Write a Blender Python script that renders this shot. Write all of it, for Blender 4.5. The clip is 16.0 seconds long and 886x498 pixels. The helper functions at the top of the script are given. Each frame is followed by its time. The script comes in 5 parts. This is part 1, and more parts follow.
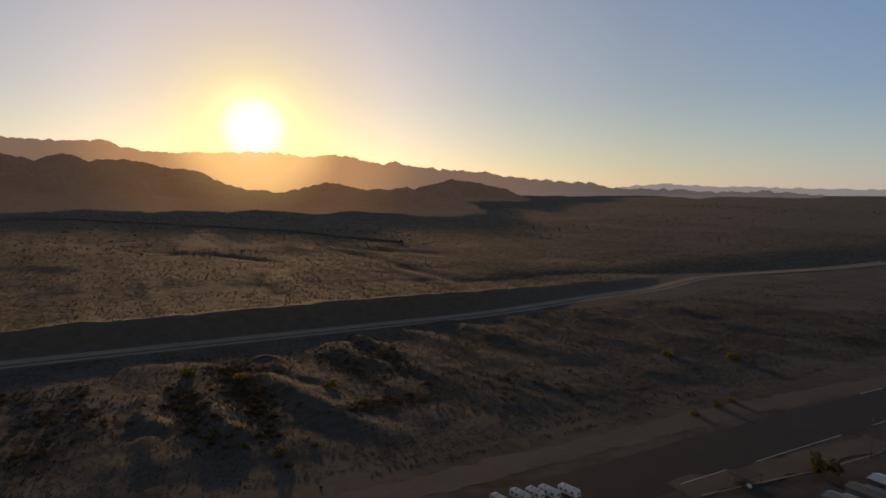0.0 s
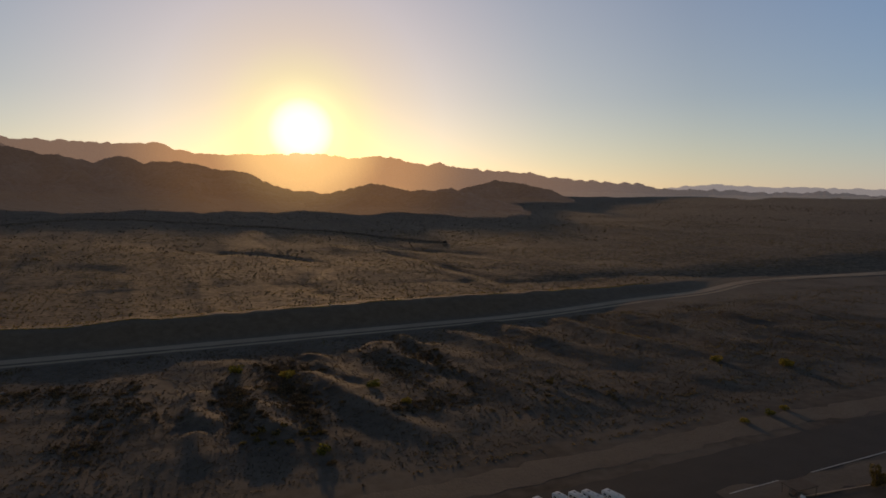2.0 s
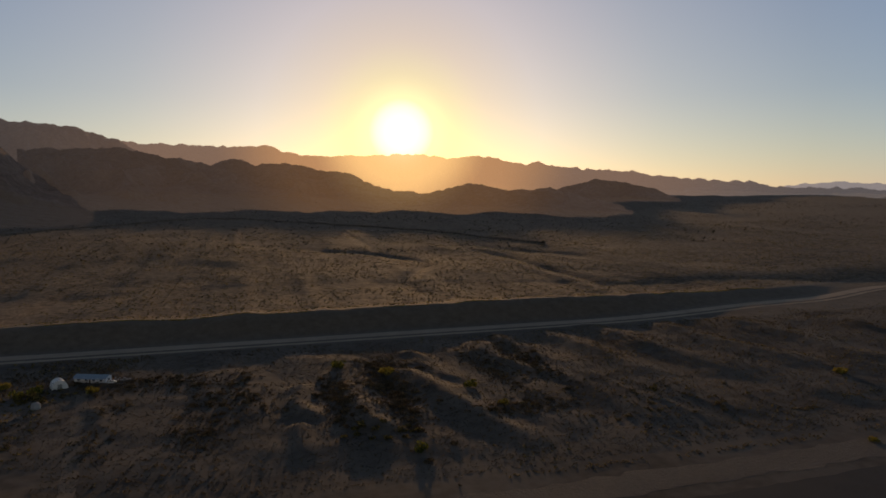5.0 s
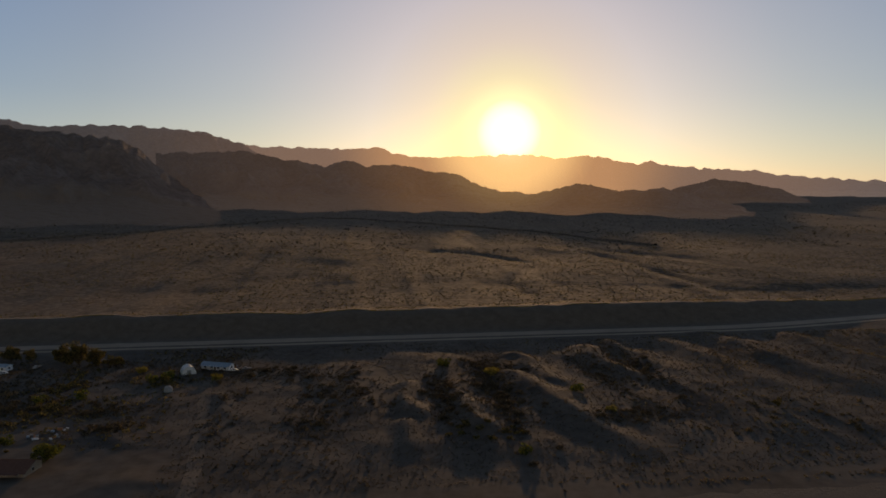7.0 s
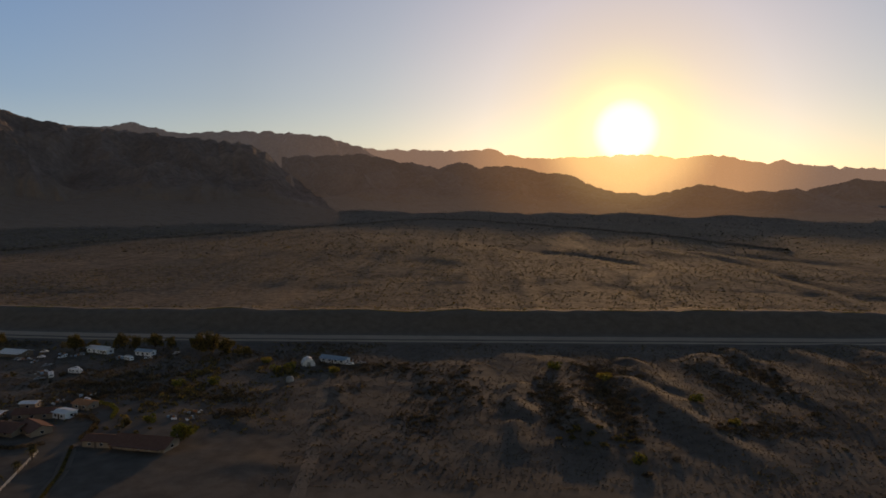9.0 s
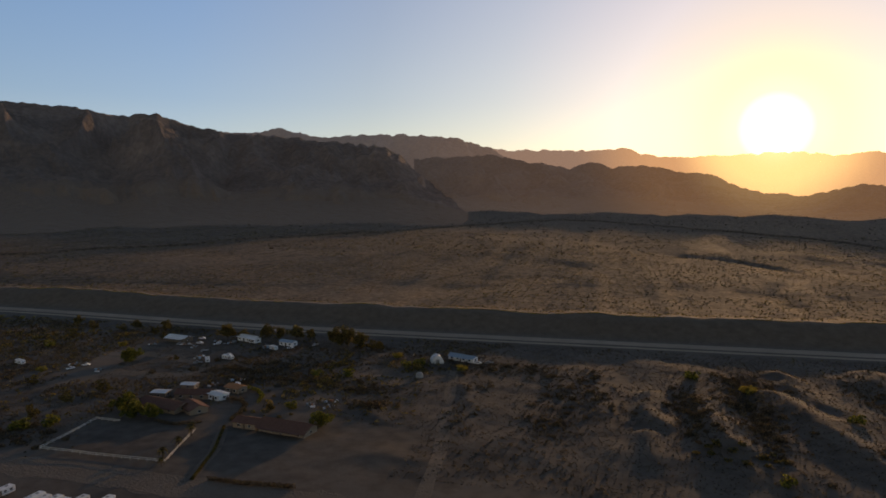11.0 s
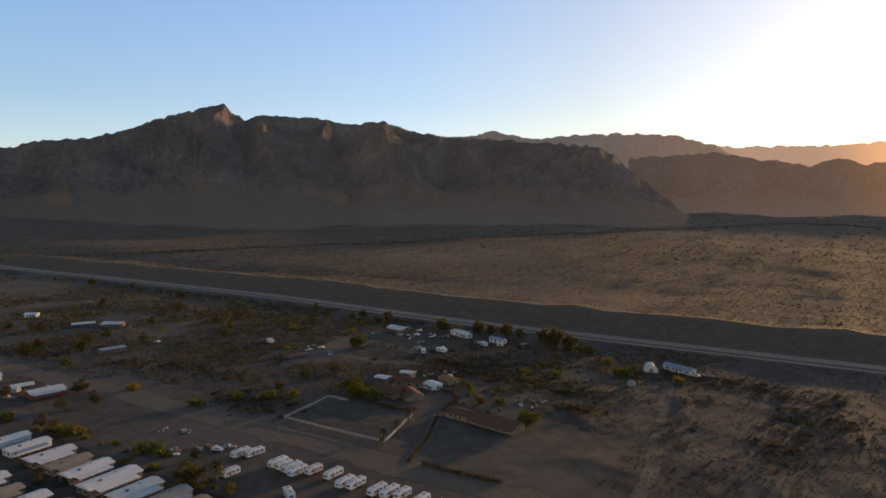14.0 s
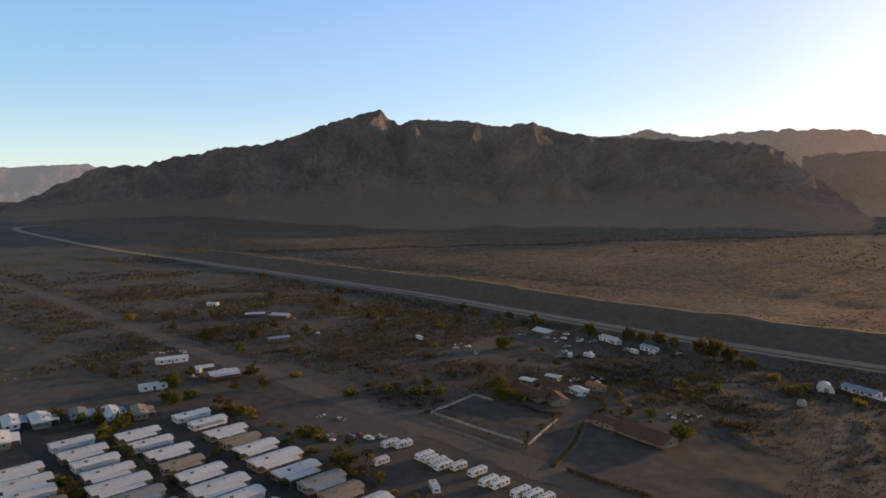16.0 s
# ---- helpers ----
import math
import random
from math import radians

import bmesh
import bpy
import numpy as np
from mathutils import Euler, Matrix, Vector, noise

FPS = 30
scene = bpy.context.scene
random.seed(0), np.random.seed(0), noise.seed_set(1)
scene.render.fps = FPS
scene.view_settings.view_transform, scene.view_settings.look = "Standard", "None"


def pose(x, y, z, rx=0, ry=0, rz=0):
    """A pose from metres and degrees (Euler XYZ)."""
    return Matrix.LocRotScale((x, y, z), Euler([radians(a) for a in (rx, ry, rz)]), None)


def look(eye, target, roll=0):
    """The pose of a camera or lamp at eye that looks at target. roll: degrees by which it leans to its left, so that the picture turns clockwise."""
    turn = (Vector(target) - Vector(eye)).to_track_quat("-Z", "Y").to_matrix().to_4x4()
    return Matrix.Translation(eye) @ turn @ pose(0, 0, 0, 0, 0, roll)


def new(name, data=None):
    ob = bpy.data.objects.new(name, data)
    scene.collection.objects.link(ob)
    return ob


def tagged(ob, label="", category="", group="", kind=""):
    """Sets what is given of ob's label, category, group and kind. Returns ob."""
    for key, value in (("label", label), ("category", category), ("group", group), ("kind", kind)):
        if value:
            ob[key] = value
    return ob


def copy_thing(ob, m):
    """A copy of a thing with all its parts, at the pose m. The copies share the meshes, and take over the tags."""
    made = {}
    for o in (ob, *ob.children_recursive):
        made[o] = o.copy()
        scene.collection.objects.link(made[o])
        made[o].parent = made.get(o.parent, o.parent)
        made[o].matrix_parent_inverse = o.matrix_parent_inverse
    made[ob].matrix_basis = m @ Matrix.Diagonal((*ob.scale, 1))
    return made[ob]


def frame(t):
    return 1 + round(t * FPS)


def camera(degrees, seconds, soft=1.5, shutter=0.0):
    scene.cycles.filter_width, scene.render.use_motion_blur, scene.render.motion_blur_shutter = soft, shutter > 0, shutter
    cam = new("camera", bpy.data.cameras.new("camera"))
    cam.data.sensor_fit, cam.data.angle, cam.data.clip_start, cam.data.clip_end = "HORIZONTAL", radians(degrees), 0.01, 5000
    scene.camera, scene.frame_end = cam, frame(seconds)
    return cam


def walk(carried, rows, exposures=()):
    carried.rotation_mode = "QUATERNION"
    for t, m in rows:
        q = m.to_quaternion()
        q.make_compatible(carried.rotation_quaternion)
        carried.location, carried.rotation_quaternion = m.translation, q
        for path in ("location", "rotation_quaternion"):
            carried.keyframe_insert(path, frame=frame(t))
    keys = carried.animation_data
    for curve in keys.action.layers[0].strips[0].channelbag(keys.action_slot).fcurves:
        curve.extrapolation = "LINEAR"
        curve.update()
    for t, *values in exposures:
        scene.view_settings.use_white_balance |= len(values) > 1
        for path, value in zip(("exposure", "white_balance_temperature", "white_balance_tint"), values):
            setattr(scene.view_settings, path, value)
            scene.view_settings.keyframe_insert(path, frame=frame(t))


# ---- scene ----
cam = camera(68.4, 16.0, soft=1.7)
ROWS = [
    (0.0, 0.54, -2.05, 95.61, -29.32, -4.82, -0.12),
    (0.5, 0.71, -2.02, 95.56, -28.35, -4.80, -0.12),
    (1.0, 0.89, -1.90, 95.55, -27.37, -4.79, -0.15),
    (1.5, 0.99, -1.82, 95.55, -26.41, -4.76, -0.13),
    (2.0, 1.04, -1.76, 95.53, -25.46, -4.74, -0.11),
    (2.5, 1.09, -1.64, 95.47, -24.47, -4.72, -0.13),
    (3.0, 1.18, -1.50, 95.42, -23.36, -4.69, -0.13),
    (5.5, 1.15, -0.08, 95.73, -14.72, -4.80, 0.15),
    (6.0, 1.08, 0.11, 95.71, -12.33, -4.79, 0.13),
    (6.5, 1.01, 0.25, 95.57, -9.96, -4.76, 0.09),
    (7.0, 0.94, 0.38, 95.34, -7.59, -4.71, 0.09),
    (7.5, 0.89, 0.41, 95.10, -5.22, -4.66, 0.07),
    (8.0, 0.86, 0.32, 94.95, -2.81, -4.62, 0.09),
    (8.5, 0.86, 0.24, 94.90, -0.35, -4.59, 0.07),
    (9.0, 0.76, 0.21, 94.87, 2.21, -4.57, 0.07),
    (11.5, -0.05, 0.59, 94.63, 16.47, -4.46, 0.04),
    (12.0, -0.29, 0.74, 94.52, 19.49, -4.43, -0.00),
    (12.5, -0.58, 0.84, 94.44, 22.52, -4.42, -0.01),
    (13.0, -0.98, 0.77, 94.36, 25.54, -4.40, 0.02),
    (13.5, -1.17, 0.78, 94.31, 28.66, -4.37, -0.04),
    (14.0, -1.21, 0.76, 94.32, 31.77, -4.37, 0.05),
    (14.5, -1.28, 0.77, 94.27, 34.91, -4.34, 0.06),
    (15.0, -1.40, 0.74, 94.28, 38.05, -4.31, 0.06),
    (15.5, -1.49, 0.72, 94.30, 41.29, -4.28, 0.02),
    (16.0, -1.47, 0.76, 94.32, 44.68, -4.24, 0.00),
]
walk(cam, [(t, pose(x, y, z, 90 + pitch, roll, yaw)) for t, x, y, z, yaw, pitch, roll in ROWS],
     exposures=[(0.0, -0.52, 6900, 12), (7.0, -0.50, 6900, 12), (9.0, -0.36, 6950, 12), (11.5, 0.08, 7000, 12), (13.0, 0.40, 7100, 12), (16.0, 0.80, 7150, 12)])
EYE_HEIGHT = 95.0

# ---------------------------------------------------------------- sky and sun
SUN_AZ, SUN_EL = radians(13.3), radians(5.4)      # clockwise from +Y, above the horizon
LIGHT_EL = radians(6.0)      # the upper limb, clear of the range
SUN = Vector((math.sin(SUN_AZ) * math.cos(SUN_EL), math.cos(SUN_AZ) * math.cos(SUN_EL), math.sin(SUN_EL)))


def ramp_node(tree, stops, interpolation="EASE"):
    node = tree.nodes.new("ShaderNodeValToRGB")
    node.color_ramp.interpolation = interpolation
    while len(node.color_ramp.elements) < len(stops):
        node.color_ramp.elements.new(0.5)
    for element, (place, colour) in zip(node.color_ramp.elements, stops):
        element.position = place
        element.color = (*colour, 1)
    return node


def maths(tree, operation, a, b=None):
    node = tree.nodes.new("ShaderNodeMath")
    node.operation = operation
    for slot, value in enumerate((a, b)):
        if value is None:
            continue
        if isinstance(value, (int, float)):
            node.inputs[slot].default_value = value
        else:
            tree.links.new(value, node.inputs[slot])
    return node.outputs[0]


def sun_angle(tree, direction):
    """The angle between a direction and the sun, as a fraction of 180 degrees."""
    unit = tree.nodes.new("ShaderNodeVectorMath")
    unit.operation = "NORMALIZE"
    tree.links.new(direction, unit.inputs[0])
    dot = tree.nodes.new("ShaderNodeVectorMath")
    dot.operation = "DOT_PRODUCT"
    tree.links.new(unit.outputs[0], dot.inputs[0])
    dot.inputs[1].default_value = SUN
    return maths(tree, "DIVIDE", maths(tree, "ARCCOSINE", dot.outputs["Value"]), radians(180))


world = bpy.data.worlds.new("desert_sky")
scene.world = world
world.use_nodes = True
wt = world.node_tree
back = wt.nodes["Background"]
sky = wt.nodes.new("ShaderNodeTexSky")
sky.sky_type = "NISHITA"
sky.sun_disc = False
sky.sun_elevation = LIGHT_EL
sky.sun_rotation = SUN_AZ
sky.altitude = 100
sky.air_density, sky.dust_density, sky.ozone_density = 1.0, 0.3, 2.0
wt.links.new(sky.outputs[0], back.inputs["Color"])
back.inputs["Strength"].default_value = 0.11
coord = wt.nodes.new("ShaderNodeTexCoord")
angle = sun_angle(wt, coord.outputs["Generated"])
# the bright dusty air round the low sun, thinning to a clear blue away from it
glow = ramp_node(wt, [(d / 180, c) for d, c in ((0.0, (1.0, 1.0, 0.95)), (1.9, (1.0, 1.0, 0.9)), (2.5, (0.78, 0.72, 0.26)), (4.5, (0.54, 0.42, 0.18)), (7.5, (0.50, 0.36, 0.31)),
                                               (12.0, (0.48, 0.39, 0.43)), (22.0, (0.305, 0.295, 0.37)), (33.0, (0.19, 0.215, 0.33)), (48.0, (0.12, 0.20, 0.40)), (70.0, (0.09, 0.185, 0.38)),
                                               (100.0, (0.05, 0.18, 0.35)), (130.0, (0.20, 0.17, 0.17)), (180.0, (0.26, 0.18, 0.15)))], "LINEAR")
wt.links.new(angle, glow.inputs[0])
aureole = wt.nodes.new("ShaderNodeBackground")
wt.links.new(glow.outputs[0], aureole.inputs["Color"])
# the pale warm band of dust along the horizon
split = wt.nodes.new("ShaderNodeSeparateXYZ")
wt.links.new(coord.outputs["Generated"], split.inputs[0])
low = ramp_node(wt, [(0.0, (0.20, 0.15, 0.03)), (0.06, (0.13, 0.10, 0.015)), (0.14, (0.045, 0.032, 0.0)), (0.3, (0.0, 0.0, 0.0))], "LINEAR")
wt.links.new(split.outputs["Z"], low.inputs[0])
dust = wt.nodes.new("ShaderNodeBackground")
wt.links.new(low.outputs[0], dust.inputs["Color"])
# the air is thinner, and so darker, towards the zenith
thin = ramp_node(wt, [(0.32, (1.0, 1.0, 1.0)), (0.62, (0.3, 0.3, 0.3)), (1.0, (0.12, 0.12, 0.12))], "EASE")
wt.links.new(split.outputs["Z"], thin.inputs[0])
wt.links.new(thin.outputs[0], aureole.inputs["Strength"])
wt.links.new(maths(wt, "MULTIPLY", thin.outputs[0], 0.08), back.inputs["Strength"])
total = back.outputs[0]
for layer in (aureole, dust):
    both = wt.nodes.new("ShaderNodeAddShader")
    wt.links.new(total, both.inputs[0])
    wt.links.new(layer.outputs[0], both.inputs[1])
    total = both.outputs[0]
wt.links.new(total, wt.nodes["World Output"].inputs["Surface"])

sun_light = bpy.data.lights.new("sun", "SUN")
sun_light.energy, sun_light.angle, sun_light.color = 2.1, radians(0.5), (1.0, 0.60, 0.28)
sun_lamp = new("sun", sun_light)
sun_lamp.matrix_world = look((math.sin(SUN_AZ) * 1000, math.cos(SUN_AZ) * 1000, 1000 * math.tan(LIGHT_EL)), (0, 0, 0))

# ---------------------------------------------------------------- materials
def material(name, colours, scale=1.0, rough=0.9, metal=0.0, bump=0.2, bump_scale=None, per_object=0.0, per_island=0.0, spec=0.3):
    """Two noises, coarse and fine, run through a ramp of base colours; fine relief."""
    mat = bpy.data.materials.new(name)
    mat.use_nodes = True
    tree = mat.node_tree
    shader = tree.nodes["Principled BSDF"]
    shader.inputs["Roughness"].default_value = rough
    shader.inputs["Metallic"].default_value = metal
    shader.inputs["Specular IOR Level"].default_value = spec
    place = tree.nodes.new("ShaderNodeTexCoord").outputs["Object"]
    coarse = tree.nodes.new("ShaderNodeTexNoise")
    coarse.inputs["Scale"].default_value = scale
    coarse.inputs["Detail"].default_value = 5
    fine = tree.nodes.new("ShaderNodeTexNoise")
    fine.inputs["Scale"].default_value = scale * 9
    fine.inputs["Detail"].default_value = 6
    for node in (coarse, fine):
        tree.links.new(place, node.inputs["Vector"])
    value = maths(tree, "ADD", maths(tree, "MULTIPLY", coarse.outputs[0], 0.6), maths(tree, "MULTIPLY", fine.outputs[0], 0.4))
    if per_object:
        info = tree.nodes.new("ShaderNodeObjectInfo")
        value = maths(tree, "ADD", value, maths(tree, "MULTIPLY", maths(tree, "SUBTRACT", info.outputs["Random"], 0.5), per_object))
    if per_island:
        info = tree.nodes.new("ShaderNodeNewGeometry")
        value = maths(tree, "ADD", value, maths(tree, "MULTIPLY", maths(tree, "SUBTRACT", info.outputs["Random Per Island"], 0.5), per_island))
    steps = len(colours)
    ramp = ramp_node(tree, [(0.3 + 0.4 * i / max(1, steps - 1), c) for i, c in enumerate(colours)], "LINEAR")
    tree.links.new(value, ramp.inputs[0])
    tree.links.new(ramp.outputs[0], shader.inputs["Base Color"])
    if bump:
        relief = tree.nodes.new("ShaderNodeTexNoise")
        relief.inputs["Scale"].default_value = bump_scale or scale * 12
        relief.inputs["Detail"].default_value = 5
        tree.links.new(place, relief.inputs["Vector"])
        node = tree.nodes.new("ShaderNodeBump")
        node.inputs["Strength"].default_value = bump
        node.inputs["Distance"].default_value = 1.5 / (bump_scale or scale * 12)
        tree.links.new(relief.outputs[0], node.inputs["Height"])
        tree.links.new(node.outputs[0], shader.inputs["Normal"])
    return mat


def leafy(name, colours, through_light=0.25):
    """Leaves: a few tones by clump, some light passing through."""
    mat = material(name, colours, 0.4, 0.75, bump=0, per_island=0.5)
    tree = mat.node_tree
    shader = tree.nodes["Principled BSDF"]
    thin = tree.nodes.new("ShaderNodeBsdfTranslucent")
    ramp = next(n for n in tree.nodes if n.type == "VALTORGB")
    tree.links.new(ramp.outputs[0], thin.inputs["Color"])
    mix = tree.nodes.new("ShaderNodeMixShader")
    mix.inputs[0].default_value = through_light
    tree.links.new(shader.outputs[0], mix.inputs[1])
    tree.links.new(thin.outputs[0], mix.inputs[2])
    tree.links.new(mix.outputs[0], tree.nodes["Material Output"].inputs["Surface"])
    return mat


def rock(name, colours, scale, haze_glow=0.0):
    """Bare mountain rock. The last value is emission that paints sunlit haze over it."""
    mat = material(name, colours, scale, 0.95, bump=0.6, bump_scale=scale * 5, spec=0.1)
    tree = mat.node_tree
    shader = tree.nodes["Principled BSDF"]
    # gravel fans at the foot of the slopes
    fan = tree.nodes.new("ShaderNodeAttribute")
    fan.attribute_name = "fan"
    mix = tree.nodes.new("ShaderNodeMix")
    mix.data_type = "RGBA"
    tree.links.new(fan.outputs["Fac"], mix.inputs[0])
    bare = next(n for n in tree.nodes if n.type == "VALTORGB")
    tree.links.new(bare.outputs[0], mix.inputs[6])
    mix.inputs[7].default_value = (0.16, 0.118, 0.085, 1)
    tree.links.new(mix.outputs[2], shader.inputs["Base Color"])
    if haze_glow:
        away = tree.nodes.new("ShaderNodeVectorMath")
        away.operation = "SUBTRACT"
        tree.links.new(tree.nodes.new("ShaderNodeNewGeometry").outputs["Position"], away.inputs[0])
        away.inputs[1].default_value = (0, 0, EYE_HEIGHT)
        # sunlit haze and glare painted as emission, strongest towards the sun
        haze_paint = ramp_node(tree, [(0.0, (1.0, 0.75, 0.38)), (0.02, (0.95, 0.56, 0.22)), (0.045, (0.45, 0.235, 0.11)), (0.09, (0.19, 0.12, 0.085)),
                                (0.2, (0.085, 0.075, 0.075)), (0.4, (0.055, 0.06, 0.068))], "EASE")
        tree.links.new(sun_angle(tree, away.outputs[0]), haze_paint.inputs[0])
        tree.links.new(haze_paint.outputs[0], shader.inputs["Emission Color"])
        shader.inputs["Emission Strength"].default_value = haze_glow
    return mat


M = {
    "ground": material("desert_ground", [(0.044, 0.036, 0.029), (0.088, 0.072, 0.058), (0.132, 0.110, 0.089), (0.106, 0.088, 0.072)], 0.02, 0.95, bump=0.05, bump_scale=0.8),
    "gravel": material("pale_gravel", [(0.33, 0.25, 0.175), (0.47, 0.36, 0.26)], 0.05, 0.95, bump=0.3, bump_scale=2),
    "dirt": material("packed_dirt", [(0.125, 0.101, 0.078), (0.185, 0.15, 0.117)], 0.05, 0.95, bump=0.3, bump_scale=1),
    "asphalt": material("asphalt", [(0.040, 0.036, 0.033), (0.062, 0.055, 0.049)], 0.1, 0.85, bump=0.2, bump_scale=4),
    "dark_yard": material("dark_yard", [(0.035, 0.03, 0.026), (0.06, 0.05, 0.042)], 0.12, 0.9, bump=0.3, bump_scale=3),
    "line": material("road_paint", [(0.55, 0.53, 0.48), (0.7, 0.68, 0.62)], 0.8, 0.7, bump=0),
    # the last value of each range sets its painted haze
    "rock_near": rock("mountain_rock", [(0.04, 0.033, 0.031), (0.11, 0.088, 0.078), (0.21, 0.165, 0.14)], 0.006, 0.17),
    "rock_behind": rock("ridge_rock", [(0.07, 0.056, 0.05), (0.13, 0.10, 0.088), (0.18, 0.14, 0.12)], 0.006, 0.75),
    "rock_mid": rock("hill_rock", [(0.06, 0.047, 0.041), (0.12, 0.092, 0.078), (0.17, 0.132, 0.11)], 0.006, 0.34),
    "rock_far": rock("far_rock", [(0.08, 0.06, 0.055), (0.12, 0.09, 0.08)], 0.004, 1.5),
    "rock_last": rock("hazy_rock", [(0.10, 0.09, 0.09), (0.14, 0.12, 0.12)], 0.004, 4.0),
    "white": material("white_metal", [(0.66, 0.65, 0.64), (0.85, 0.84, 0.82)], 0.4, 0.45, bump=0.05, per_object=0.25),
    "cream": material("cream_siding", [(0.15, 0.12, 0.09), (0.27, 0.21, 0.16)], 0.5, 0.7, bump=0.1, per_object=0.4),
    "tan": material("tan_roofing", [(0.30, 0.24, 0.18), (0.42, 0.34, 0.26)], 0.5, 0.8, bump=0.1, per_object=0.3),
    "grey": material("weathered_grey", [(0.22, 0.22, 0.22), (0.34, 0.34, 0.33)], 0.6, 0.8, bump=0.1, per_object=0.4),
    "blue": material("blue_grey_metal", [(0.22, 0.30, 0.38), (0.32, 0.40, 0.48)], 0.5, 0.5, bump=0.05, per_object=0.3),
    "tile": material("red_brown_tile", [(0.13, 0.062, 0.042), (0.20, 0.10, 0.068)], 0.8, 0.85, bump=0.3),
    "stucco": material("stucco", [(0.27, 0.20, 0.14), (0.37, 0.28, 0.20)], 0.5, 0.9, bump=0.2),
    "glass": material("dark_glass", [(0.02, 0.024, 0.03), (0.03, 0.034, 0.04)], 1, 0.12, bump=0, spec=0.6),
    "dark": material("dark_rubber", [(0.02, 0.02, 0.02), (0.03, 0.03, 0.03)], 2, 0.8, bump=0),
    "wood": material("weathered_wood", [(0.10, 0.075, 0.055), (0.17, 0.13, 0.10)], 1.2, 0.9, bump=0.2),
    "bark": material("bark", [(0.08, 0.06, 0.045), (0.13, 0.10, 0.075)], 2, 0.95, bump=0.5),
    "fence": material("pale_fence", [(0.55, 0.51, 0.45), (0.72, 0.67, 0.60)], 1, 0.8, bump=0.1),
    # bright leaf tones lean to gold, putting low sunlight into the colour
    "leaf": leafy("green_leaves", [(0.05, 0.065, 0.014), (0.12, 0.13, 0.024), (0.28, 0.25, 0.04)], 0.5),
    "olive": leafy("olive_leaves", [(0.045, 0.042, 0.018), (0.12, 0.10, 0.034), (0.28, 0.205, 0.06)], 0.5),
    "brush": leafy("dark_brush", [(0.05, 0.04, 0.027), (0.10, 0.077, 0.046), (0.20, 0.145, 0.075)], 0.35),
    "dry": leafy("dry_shrub", [(0.09, 0.07, 0.04), (0.19, 0.145, 0.075), (0.34, 0.25, 0.115)], 0.4),
    "bloom": leafy("yellow_shrub", [(0.16, 0.135, 0.026), (0.38, 0.30, 0.06)], 0.55),
    "red": material("faded_red", [(0.25, 0.06, 0.04), (0.34, 0.10, 0.06)], 1, 0.6, bump=0),
    "rust": material("rusty_clay", [(0.34, 0.15, 0.07), (0.45, 0.22, 0.10)], 1, 0.9, bump=0.1),
}


